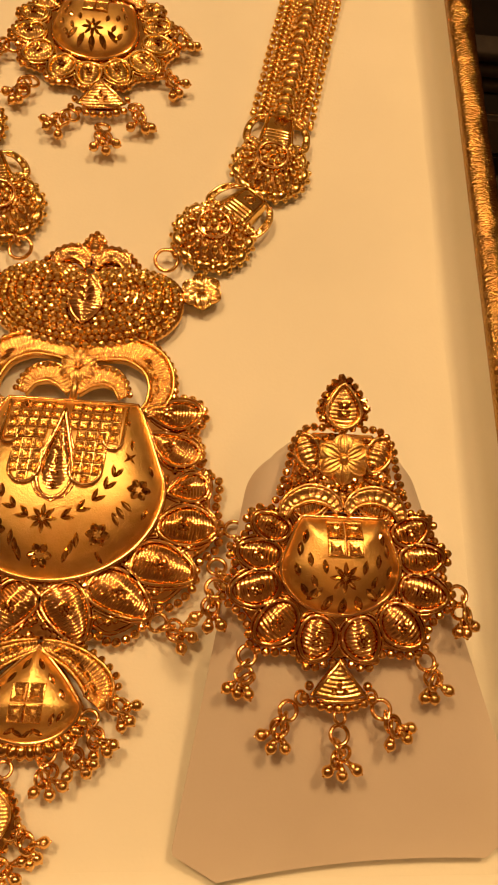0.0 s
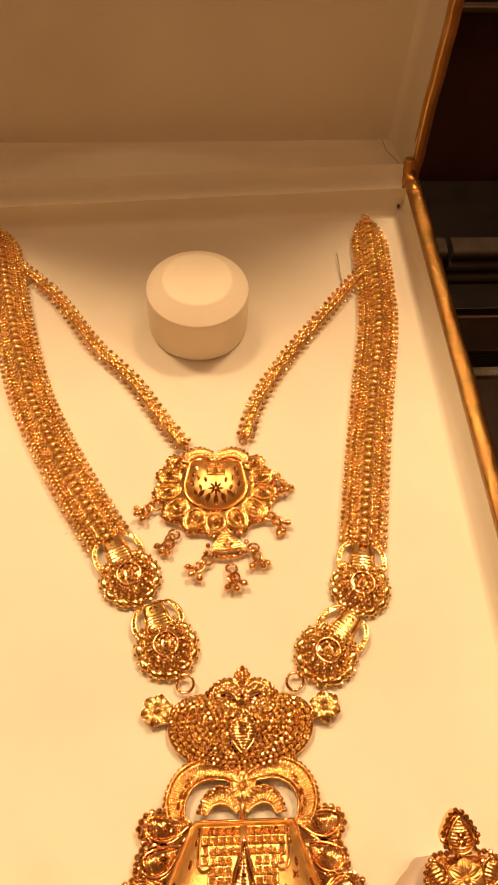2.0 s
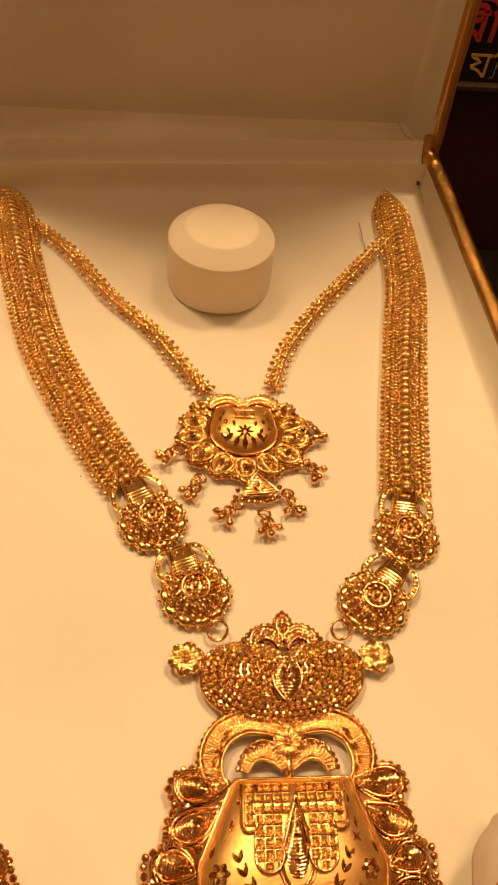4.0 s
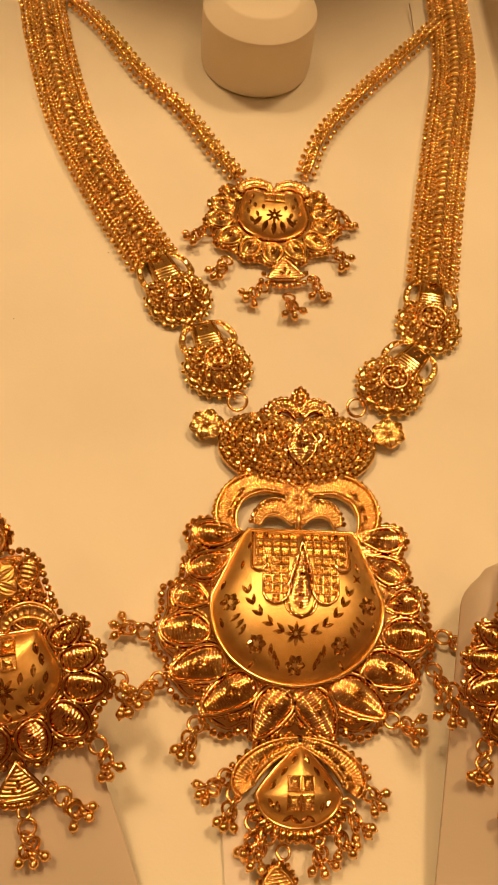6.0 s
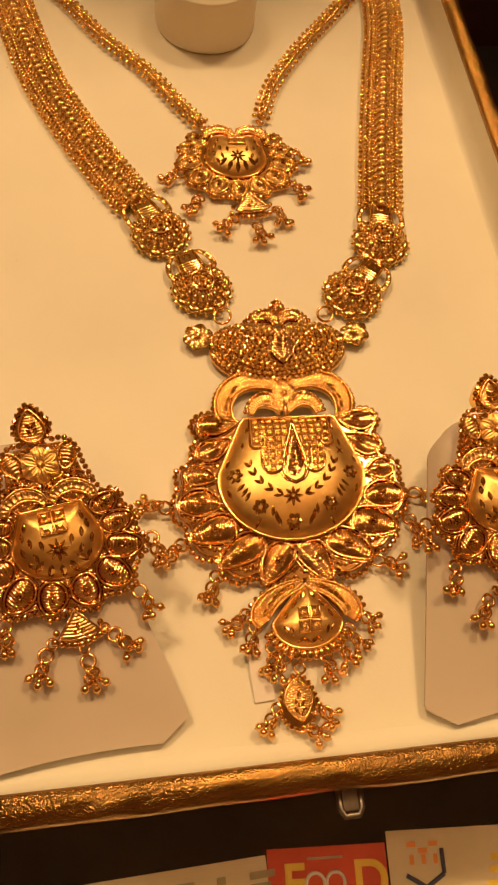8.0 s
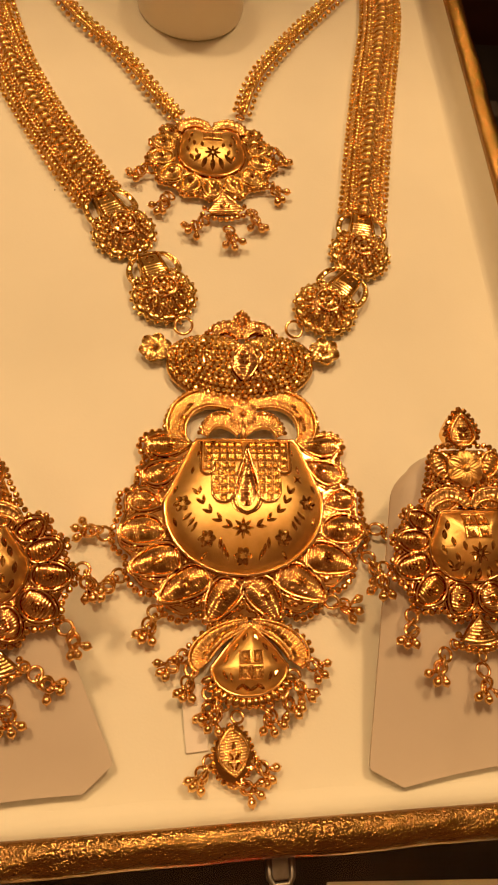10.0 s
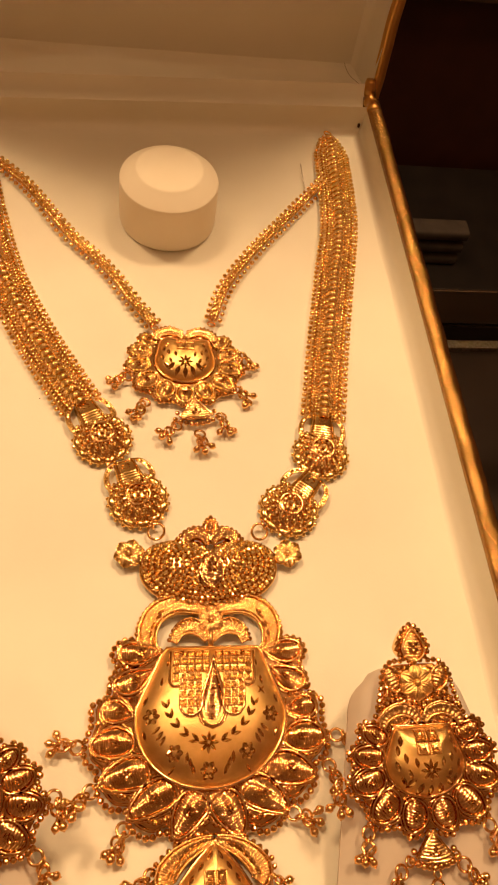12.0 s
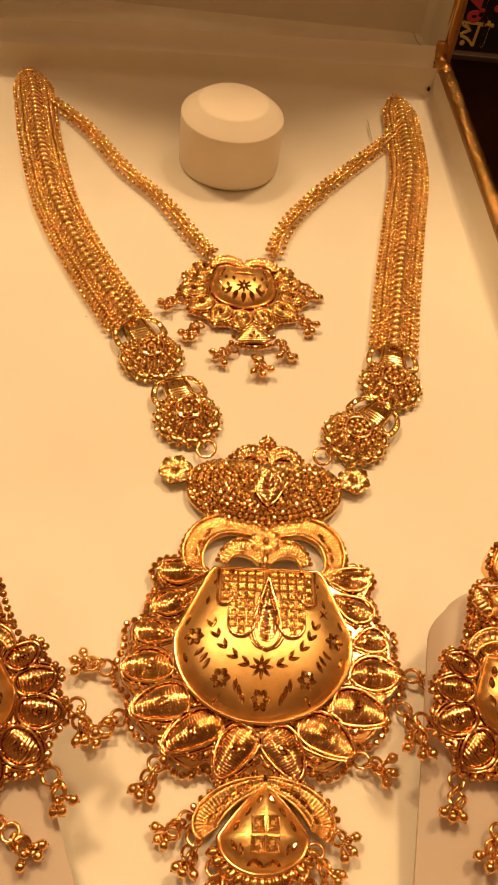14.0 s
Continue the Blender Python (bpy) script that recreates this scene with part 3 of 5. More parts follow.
def run(profile, k, n, wrinkle):
    """A moulding along one side of the box, mitred at the corners."""
    (ax, ay), (bx, by) = SIDES[k]
    dx, dy = bx - ax, by - ay
    span = math.hypot(dx, dy)
    dx, dy = dx / span, dy / span
    ox, oy = dy, -dx
    g = Geo()
    m = len(profile) - 1

    def fn(u, s):
        d, z = profile[round(u * m)]
        a = -d + (span + 2 * d) * s
        p = Vector((a * 0.9, 3.1 * k, d))
        if wrinkle and 0.15 < d:
            fold = max(0.0, noise.noise(Vector((a * 0.35, 3.1 * k, 4.0)))) * math.sin(5.5 * a + 7 * d + 4 * noise.noise(Vector((a * 0.3, d * 2, k))))
            calm = 1.0 if k == 0 else 0.4
            lift = 0.05 * calm * noise.noise(p * 0.6) + 0.03 * noise.noise(Vector((a * 1.6, d * 1.8, 2.0 * k))) + 0.055 * calm * fold
            z += lift * (1 if z > 0.7 else 0.2)
            d += 0.05 * noise.noise(Vector((a * 0.5, 9.0, k))) * min(1, d / 0.4)
        return (ax + dx * a + ox * d, ay + dy * a + oy * d, z)

    g.sheet(fn, m, n)
    return g


for k, n in ((0, 180), (1, 280), (3, 280)):
    part("lining_wall", run(INNER, k, 24, False), lining, case, "cream lined inner wall")
    part("rim", run(COVER, k, n, True), foil, case, "pebbled gold leatherette rim")
part("lining_wall", run(INNER, 2, 24, False), lining, case, "cream lined inner wall")
BACK = math.degrees(math.atan2(CORNERS[2].y - CORNERS[3].y, CORNERS[2].x - CORNERS[3].x))
# in the hinge's own axes x runs along the back edge from its left end and y away from the tray
HINGE = cm(CORNERS[3].x, CORNERS[3].y, 0, 0, 0, BACK)
LONG = (CORNERS[2] - CORNERS[3]).length
g = Geo()
g.sheet(lambda u, s: (LONG * u, 0.02 + 0.91 * s, 1.14 - 0.42 * math.sin(math.pi * s) + 0.46 * s * s), 40, 10)
part("hinge_strip", g, lining, case, "cream hinge strip", m=HINGE)
for x0 in (-0.5, LONG):
    g = Geo()
    g.tube(spline([(x0 + 0.25, -0.24, 1.08), (x0 + 0.25, 0.21, 1.12), (x0 + 0.26, 0.56, 1.05), (x0 + 0.25, 0.88, 1.25), (x0 + 0.24, 1.01, 1.75)], 24), lambda q: 0.24 + 0.04 * math.sin(17 * q), 12)
    part("hinge_corner", g, foil_smooth, case, "creased gold foil hinge corner", m=HINGE)
g = Geo()
g.box((-0.67, 0.62, -4.58), (LONG + 0.67, 0.68, 0.55), 0.02)
part("back_wall", g, foil, case, "gold leatherette back wall", m=HINGE)

# lid: a shallow lined tray that leans back
LEAN, HINGE_Z, DEEP, TALL = 8.0, 1.62, 2.4, 30.6
X0, X1 = 0.0, LONG + 0.34
lid = new("lid")
lid.parent = case
lid["label"] = "open lid lined in cream, leaning back"
lid.matrix_basis = HINGE @ cm(0, 0.91, HINGE_Z, -LEAN, 2.0, 0)
# in the lid's own axes x goes across, y back and z up
g = Geo()
g.sheet(lambda u, s: (X0 + (X1 - X0) * u, DEEP - 0.05 + 0.03 * noise.noise(Vector((4 * u, 6 * s, 3))), 0.1 + (TALL - 0.2) * s), 40, 60)
part("lid_panel", g, lining, lid, "cream lined lid panel")


def lid_wall(x0, z0, x1, z1, name="lid_wall"):
    """A lined inner wall of the lid between two points of its outline, rounded into the panel."""
    g = Geo()
    dx, dz = x1 - x0, z1 - z0
    q = math.hypot(dx, dz)
    nx, nz = -dz / q, dx / q

    def fn(u, s):
        d = DEEP * u
        inn = 0.35 * max(0.0, (u - 0.8) / 0.2) ** 2
        return (x0 + dx * s + nx * inn, d, z0 + dz * s + nz * inn)

    g.sheet(fn, 20, 40)
    return part(name, g, lining, lid, "cream lined lid wall")


lid_wall(X0, 0, X1, 0)
lid_wall(X1, 0, X1, TALL)
lid_wall(X1, TALL, X0, TALL)
lid_wall(X0, TALL, X0, 0)
EDGE = ((-0.02, 0.25), (0.0, 0.0), (0.04, -0.06), (0.12, -0.05), (0.2, -0.07), (0.32, -0.07), (0.42, -0.02), (0.47, 0.08), (0.48, 0.3), (0.48, DEEP + 0.4))


def lid_edge(x0, z0, x1, z1, seed):
    g = Geo()
    dx, dz = x1 - x0, z1 - z0
    q = math.hypot(dx, dz)
    ox, oz = dz / q, -dx / q
    m = len(EDGE) - 1

    def fn(u, s):
        d, b = EDGE[round(u * m)]
        a = -d / q + (1 + 2 * d / q) * s
        p = Vector((a * q * 0.35, seed, 0))
        w = 0.05 * noise.noise(p) + 0.03 * noise.noise(p * 3)
        return (x0 + dx * a + ox * (d + w), b + 0.4 * w, z0 + dz * a + oz * (d + w))

    g.sheet(fn, m, 160)
    return part("lid_rim", g, foil_smooth, lid, "gold foil covered lid rim")


lid_edge(X1, 0.1, X1, TALL, 1.5)
lid_edge(X0, TALL, X0, 0.1, 4.5)
lid_edge(X1, TALL, X0, TALL, 7.5)
g = Geo()
g.box((X0 - 0.48, DEEP + 0.02, -0.3), (X1 + 0.48, DEEP + 0.38, TALL + 0.45), 0.06)
part("lid_back", g, foil, lid, "gold leatherette lid back")
g = Geo()
g.tube(spline([(X1 - 0.60, DEEP - 0.06, 0.34), (X1 - 0.46, DEEP - 0.5, 0.08), (X1 - 0.26, DEEP - 1.1, 0.05), (X1 - 0.06, DEEP - 1.7, 0.04)], 12), 0.009, 5)
part("stay_cord", g, dark_thread, lid, "dark stay cord")
g = Geo()
g.bead((7.80, 24.48, 0.36), (0.06, 0.08, 0.10), 2)
g.tube([(7.80, 24.58, 0.36), (7.79, 24.42, 0.42)], 0.04, 6)
part("cord_knot", g, dark_thread, case, "dark cord knot")
g = Geo()
g.tube([(0.06, -6.4, 0.5), (0.06, -6.78, 0.5), (0.14, -6.92, 0.5), (0.44, -6.92, 0.5), (0.52, -6.78, 0.5), (0.52, -6.4, 0.5)], 0.07, 8)
g.box((0.08, -6.84, 0.42), (0.50, -6.4, 0.5), 0.03)
part("clasp", g, steel, case, "worn steel clasp loop")

# ---- knob stand for bangles ----
knob = thing("bangle_holder", "round cream bangle holder standing on the box lining", "display stand", cm(-0.47, 18.82, 0.02))
PROF = ((1.68, 0.0), (1.75, 0.05), (1.77, 0.2), (1.765, 1.1), (1.755, 1.74), (1.75, 1.80), (1.735, 1.84))
BEVEL = ((1.735, 1.84), (1.70, 1.875), (1.54, 2.00), (1.38, 2.12), (1.28, 2.19), (1.22, 2.235))
CAP = ((1.22, 2.235), (1.18, 2.262), (1.12, 2.28), (0.9, 2.295), (0.45, 2.30), (0.0, 2.30))


def lathe(profile, n=72):
    g = Geo()
    m = len(profile) - 1
    g.sheet(lambda u, s: (profile[round(s * m)][0] * math.cos(2 * math.pi * u), profile[round(s * m)][0] * math.sin(2 * math.pi * u), profile[round(s * m)][1]), n, m, True)
    return g


part("body", lathe(PROF), knob_white, knob)
part("bevel", lathe(BEVEL), knob_white, knob, "bevelled shoulder")
part("cap", lathe(CAP), knob_white, knob, "flat round cap")

g = Geo()
g.tube([(5.05, 20.55, 0.03), (5.02, 21.3, 0.12), (5.0, 22.1, 0.16)], 0.02, 6)
tagged(part("pin", g, pin_steel), "thin steel pin lying on the lining", "pin")
g = Geo()
g.tube(spline([(-8.35, -5.45, 0.03), (-8.0, -5.25, 0.06), (-7.5, -5.2, 0.09), (-7.1, -5.35, 0.03)], 16), 0.006, 4)
tagged(part("loose_thread", g, dark_thread), "fine dark loose thread on the lining", "thread")
g = Geo()
for q in range(6):
    g.bead((rng.uniform(-8, 7), rng.uniform(-5, 20), 0.02), rng.uniform(0.008, 0.016))
tagged(part("dust_specks", g, dark_thread, smooth=False), "tiny dark dust specks on the lining", "dust", kind="stuff")


# ---- bowed cards that carry the earrings ----
def earring_card(x, top_z, label, dx=0.0, turn=0.0, y0=-3.25, wide=2.72, corner=0.12):
    ob = thing("earring_card", label, "display card", cm(x, -2, 0, 0, 0, turn), "earring cards")
    TH = 0.09

    def edges(s):
        """Half width along the card, s from the front edge to the fold."""
        if s < 0.07:
            return wide - 0.70 + 0.70 * s / 0.07
        q = min(1.0, (s - 0.07) / 0.93)
        return wide - (wide - 1.36) * q - corner * max(0.0, (q - 0.90) / 0.10) ** 2.5

    def height(s):
        return 0.16 + (top_z - 0.16) * (s + 0.06 * math.sin(math.pi * s)) + 0.10 * (1 - min(1.0, s)) ** 5

    def fn(u, s):
        w = 2 * u - 1
        e = edges(min(1.0, s))
        if s <= 1:
            y, z = y0 + (3.40 - y0) * s, height(s)
        else:
            # over the fold and down to the lining
            q = (s - 1) / 0.08
            b = min(1.0, q / 0.5) * math.pi / 2
            y = 3.40 + 0.22 * math.sin(b)
            z = height(1) - 0.22 * (1 - math.cos(b)) - max(0.0, q - 0.5) * 2 * (height(1) - 0.22)
            e -= 0.62 * q
        return (dx * min(1.0, s) + w * e, y - 0.12 * w * w * (1 - min(1.0, s)), z - 0.32 * abs(w) ** 7 * max(0.0, z - 0.2))

    g = Geo()
    g.sheet(lambda u, s: fn(u, 1.08 * s), 20, 81)
    g.sheet(lambda u, s: (fn(1 - u, s)[0], fn(1 - u, s)[1], fn(1 - u, s)[2] - TH), 20, 50)
    for side in (0.0, 1.0):
        g.sheet(lambda u, s: (fn(side, s)[0], fn(side, s)[1], fn(side, s)[2] - TH * u), 1, 50)
    g.sheet(lambda u, s: (fn(u, 0)[0], fn(u, 0)[1], fn(u, 0)[2] - TH * s), 20, 1)
    part("face", g, card_shaded, ob)
    for side in (0.0, 1.0):
        g = Geo()

        def skirt(u, s):
            a = fn(side, 0.07 + 0.97 * s)
            return (a[0] + (-0.55 * u - 0.02) * (2 * side - 1), a[1], max(0.0, (a[2] - 0.02) * (1 - u)))

        g.sheet(skirt, 6, 60)
        part("side_flap", g, card_shaded, ob, "folded side flap")
    return ob


earring_card(-5.94, 2.20, "bowed white card holding an earring", -0.42, 5, -3.12, 2.78)
earring_card(5.10, 1.90, "bowed white card holding an earring", 0.02, 4, -3.14, 2.92, 0.34)

# small paper tag under the long pendant
tag = thing("price_tag", "small blank white paper tag under the pendant", "tag", cm(-1.28, -3.75, 0.06, 4, 0, 3))
g = Geo()
g.box((-0.22, -0.66, 0), (0.26, 0.7, 0.05), 0.015)
part("paper", g, tag_white, tag, "", False)


# ---- chains ----
def braid(steps, offset, half, z, r, taper=lambda s: 1.0):
    """Two leaning rows of small oval links that meet in a herringbone."""
    g = Geo()
    v, f = ICO[2]
    for i, (p, d) in enumerate(steps):
        s = i / (len(steps) - 1)
        if s < 0.01:
            continue
        k = taper(s)
        heading = math.atan2(d[1], d[0])
        for side in (-1, 1):
            q = (offset + side * half * 0.62) * k
            turn = np.array(Matrix.Rotation(heading + side * radians(38) + rng.uniform(-0.12, 0.12), 3, "Z") @ Matrix.Rotation(rng.uniform(-0.15, 0.15), 3, "Y"))
            step = 0.035 * side
            at = (p[0] - d[1] * q + d[0] * step, p[1] + d[0] * q + d[1] * step, z + rng.uniform(-0.012, 0.012))
            g.add((v * np.array((r * 0.95, r * 0.5, r * 0.62)) * (0.5 + 0.5 * k)) @ turn.T + np.array(at), f)
    return g


def strap(parent, ctrl, label):
    """A flat woven chain: a middle row of stamped links between rows of grains."""
    path = [(x, y, 0.0) for x, y in ctrl]
    steps = even(path, 0.05)
    total = len(steps) - 1

    def taper(s):
        return 0.34 + 0.66 * min(1.0, s / 0.085) ** 0.7

    def rowed(offset, z, r, pitch, squash=1.0, jitter=0.009, level=2):
        g = Geo()
        pts = even(path, pitch)
        for i, (p, d) in enumerate(pts):
            s = i / (len(pts) - 1)
            if s < 0.01:
                continue
            q = offset * taper(s)
            x = p[0] - d[1] * q + rng.uniform(-jitter, jitter)
            y = p[1] + d[0] * q + rng.uniform(-jitter, jitter)
            g.bead((x, y, z + rng.uniform(-jitter, jitter)), (r, r, r * squash), level)
        return g

    # the woven bed
    g = Geo()

    def bed(u, s):
        p, d = steps[min(total, round(s * total))]
        w = (2 * u - 1) * 0.60 * taper(s)
        z = 0.13 + 0.14 * (1 - (2 * u - 1) ** 2) + 0.03 * math.sin(s * total * 0.05 / 0.16 * 2 * math.pi) * math.cos(9 * u)
        return (p[0] - d[1] * w, p[1] + d[0] * w, z if 0 < u < 1 else 0.02)

    g.sheet(bed, 12, total)
    base = part("chain_strap", g, gold_braid, parent, label)
    for side in (-1, 1):
        part("granulation", rowed(0.68 * side, 0.17, 0.082, 0.22), gold_grain, base, "row of round gold edge grains", True, True)
        g = braid(even(path, 0.15), 0.46 * side, 0.105, 0.25, 0.115, taper)
        part("granulation", g, gold_grain, base, "braided row of gold links", True, True)
        g = rowed(0.285 * side, 0.29, 0.056, 0.125)
        part("granulation", g, gold_grain, base, "row of fine gold grains", True, True)
        g = Geo()
        g.tube([(p[0] - d[1] * 0.215 * side * taper(i / total), p[1] + d[0] * 0.215 * side * taper(i / total), 0.31) for i, (p, d) in enumerate(steps) if i % 3 == 0 and i > total * 0.02], 0.03, 6)
        part("side_wire", g, gold_wire, base)
    # one stamped link: a rounded saddle with a small grain at each side
    g = Geo()
    v, f = ICO[3]
    g.add(v * np.array((0.15, 0.105, 0.10)) + np.array((0.0, 0.0, 0.03)) + np.stack([0 * v[:, 0], 0.06 * v[:, 0] ** 2, -0.03 * v[:, 0] ** 2], 1), f)
    for side in (-1, 1):
        g.bead((0.17 * side, -0.10, 0.0), 0.05)
    links = even(path, 0.265)
    first = None
    for i, (p, d) in enumerate(links):
        s = i / (len(links) - 1)
        if s < 0.015:
            continue
        m = cm(p[0], p[1], 0.34, rng.uniform(-8, 8), rng.uniform(-10, 10), math.degrees(math.atan2(d[1], d[0])) - 90) @ Matrix.Scale(1.2 * taper(s), 4)
        if first is None:
            first = part("chain_link", g, gold_grain, base)
            first.matrix_basis = m
        else:
            again(first, "chain_link", base, m)
    # the gathered end with its ring
    p, d = steps[0]
    g = Geo()
    q, e = steps[round(total * 0.022)]
    g.tube([(p[0], p[1], 0.22), ((p[0] + q[0]) / 2, (p[1] + q[1]) / 2, 0.26), (q[0], q[1], 0.24)], lambda s: 0.13 + 0.16 * s**0.8, 14, flat=0.6)
    part("end_cap", g, gold_chased, base, "tapered gold end cap")
    g = Geo()
    g.ring((p[0] - d[0] * 0.17, p[1] - d[1] * 0.17, 0.2), 0.16, 0.035, (0.2, 0.1, 1))
    part("end_ring", g, gold_wire, base)
    return base


def rosette_link(parent, x, y, tx, ty):
    """A domed rosette with a ribbed cap; (tx, ty) is the top of the cap."""
    base = new("rosette_link")
    base.parent = parent
    base["label"] = "domed gold rosette link with ribbed cap"
    ang = math.degrees(math.atan2(ty - y, tx - x)) - 90
    base.matrix_basis = cm(x, y, 0.0, 0, 0, ang)
    top = math.hypot(tx - x, ty - y)
    g = Geo()

    def dome(u, s):
        a = 2 * math.pi * u
        r = 0.82 * s * (1 + 0.04 * math.cos(15 * a) * s)
        return (r * math.cos(a), r * math.sin(a), 0.10 + 0.48 * max(0.0, 1 - s**2.2) ** 0.8)

    g.sheet(dome, 84, 14, True)
    part("dome", g, gold_chased, base)
    for n, r, z, long, wide in ((16, 0.53, 0.46, 0.115, 0.072), (20, 0.665, 0.32, 0.075, 0.068)):
        g = Geo()
        v, f = ICO[2]
        for k in range(n):
            a = 2 * math.pi * (k + 0.5 * (r > 0.6)) / n
            m = np.array(Matrix.Rotation(a, 3, "Z") @ Matrix.Rotation(radians(38), 3, "Y"))
            g.add((v * np.array((long, wide, 0.07))) @ m.T + np.array((r * math.cos(a), r * math.sin(a), z)), f)
        part("beading", g, gold_grain, base, "ring of gold grains", True, True)
    g = Geo()
    for k in range(26):
        a = 2 * math.pi * k / 26
        g.bead((0.405 * math.cos(a), 0.405 * math.sin(a), 0.565), 0.042, 1)
    part("beading", g, gold_grain, base, "ring of fine gold grains", False, True)
    # scalloped skirt: long cushions with a small grain between them
    g, q = Geo(), Geo()
    def skirt(u, s):
        a, b = 2 * math.pi * u, 2 * math.pi * s
        lobe = abs(math.cos(5.5 * a)) ** 0.6
        r = 0.70 + 0.06 * lobe + (0.055 + 0.075 * lobe) * math.cos(b)
        return (r * math.cos(a), r * math.sin(a), 0.19 + 0.10 * (0.5 + 0.5 * lobe) * math.sin(b))

    g.sheet(skirt, 132, 10, True)
    for k in range(11):
        a = 2 * math.pi * k / 11
        b = a + math.pi / 11
        q.bead((0.80 * math.cos(b), 0.80 * math.sin(b), 0.19), 0.075)
        q.bead((0.70 * math.cos(b), 0.70 * math.sin(b), 0.30), 0.06)
        for off in (-0.13, 0.13):
            q.bead((0.88 * math.cos(a + off), 0.88 * math.sin(a + off), 0.15), 0.062)
    part("scalloped_skirt", g, gold_grain, base, "polished scalloped skirt")
    part("beading", q, gold_grain, base, "ring of gold grains", False, True)
    g = Geo()
    g.ring((0, 0, 0.62), 0.33, 0.036, n=32)
    part("collar_ring", g, gold_wire, base)
    g = Geo()
    g.sheet(lambda u, s: (0.32 * s * math.cos(2 * math.pi * u), 0.32 * s * math.sin(2 * math.pi * u), 0.57 + 0.05 * (1 - s * s)), 24, 4, True)
    for k in range(8):
        a = 2 * math.pi * k / 8
        g.bead((0.20 * math.cos(a), 0.20 * math.sin(a), 0.63), 0.075)
    g.bead((0, 0, 0.68), 0.085)
    part("flower_centre", g, gold_grain, base)
    # flat cap: ribbed below, engraved above, between two wires
    g = Geo()

    def cap(u, s):
        w = 2 * u - 1
        half = 0.41 - 0.10 * s
        rib = 0.014 * (abs(math.sin(s * math.pi * 9)) - 0.5) if s < 0.55 else 0.0
        z = 0.40 + 0.03 * (1 - w * w) + rib - 0.12 * s
        return (w * half, 0.50 + (top - 0.52) * s, z if 0 < u < 1 else 0.06)

    g.sheet(cap, 10, 54)
    for u in (0.05, 0.95):
        g.tube([cap(u, i / 14) for i in range(15)], 0.034, 6)
    g.tube([cap(i / 10, 0.99) for i in range(1, 10)], 0.045, 6)
    part("ribbed_cap", g, gold_grain, base, "flat engraved cap")
    g = Geo()
    flat = lambda x, y: 0.325
    for k in (-1, 1):
        for up in (-1, 1):
            cut_leaf(g, 0.07 * k, 0.50 + (top - 0.52) * 0.74 + 0.06 * up, 90 + 50 * k * up, 0.17, 0.07, flat)
    part("engraving", g, gold_cut, base, "", False)
    for side in (-1, 1):
        g = Geo()
        outer = spline([(0.30 * side, top - 0.01, 0.24), (0.52 * side, top - 0.10, 0.25), (0.70 * side, top - 0.38, 0.26), (0.73 * side, 0.66, 0.27), (0.62 * side, 0.48, 0.29)], 30)
        inner = spline([(0.36 * side, top - 0.10, 0.24), (0.50 * side, top - 0.22, 0.25), (0.60 * side, top - 0.45, 0.26), (0.61 * side, 0.70, 0.27), (0.54 * side, 0.55, 0.29)], 30)
        g.tube(outer, 0.036, 6)
        g.tube(inner, 0.026, 6)
        g.sheet(lambda u, s: tuple(np.array(outer[round(30 * s)]) * (1 - u) + np.array(inner[round(30 * s)]) * u + np.array((0, 0, 0.02 * math.sin(40 * s)))), 2, 30)
        g.ring((0.52 * side, 0.56, 0.33), 0.07, 0.026, n=16, m=6)
        part("filigree_ear", g, gold_grain, base, "flat curled ear with wire edges")
    return base


# ---- the long necklace ----
necklace = thing("long_necklace", "long gold bridal necklace laid on cream lining", "necklace")
L_PATH = [(-8.14, 23.45), (-7.74, 22.1), (-7.37, 20.35), (-7.0, 18.70), (-6.14, 15.70), (-4.93, 13.04), (-3.60, 10.68), (-3.40, 10.38)]
R_PATH = [(6.40, 23.86), (6.36, 22.46), (6.14, 18.88), (5.48, 15.74), (4.89, 13.0), (4.33, 10.14), (4.28, 9.9)]
strap(necklace, L_PATH, "flat woven gold chain strap")
strap(necklace, R_PATH, "flat woven gold chain strap")
for args in ((-2.70, 9.11, -3.33, 10.42), (-1.65, 7.03, -2.08, 8.30), (4.01, 8.52, 4.25, 9.92), (2.78, 6.64, 3.70, 7.72)):
    rosette_link(necklace, *args)

PEND = cm(-0.006, 0.116, 0, 0, 0, -4.2) @ Matrix.Scale(1.012, 4)


def sub(name, geo, mat, label="", smooth=True):
    geo.v = [(x, y + 0.045 * x, z) for x, y, z in geo.v]
    return part(name, geo, mat, necklace, label, smooth, m=PEND)


# jump rings
for x, y in ((-1.56, 5.80), (1.38, 5.80)):
    g = Geo()
    g.ring((x, y, 0.24), 0.23, 0.04, (0.15 * (1 if x > 0 else -1), -0.2, 1), 26)
    g.ring((x + 0.12 * (1 if x > 0 else -1), y + 0.22, 0.2), 0.12, 0.035, (0.9, 0.3, 0.3), 18)
    sub("jump_ring", g, gold_wire, "round gold jump ring")

# granulated boat plate
BX, BY = -0.05, 4.70


def boat_edge(a):
    c, s = math.cos(a), math.sin(a)
    q = 2.05 if s < 0 else 3.2
    r = ((abs(c) / 1.86) ** q + (abs(s) / (1.07 if s < 0 else 0.84)) ** q) ** (-1 / q)
    if s > 0:
        r *= 1 - 0.48 * math.exp(-((c / 0.42) ** 2))
    return r


def boat_z(x, y):
    rho = math.hypot(x, y) / boat_edge(math.atan2(y, x))
    return 0.14 + 0.55 * max(0.0, 1 - min(1.0, rho) ** 2.4) ** 0.7


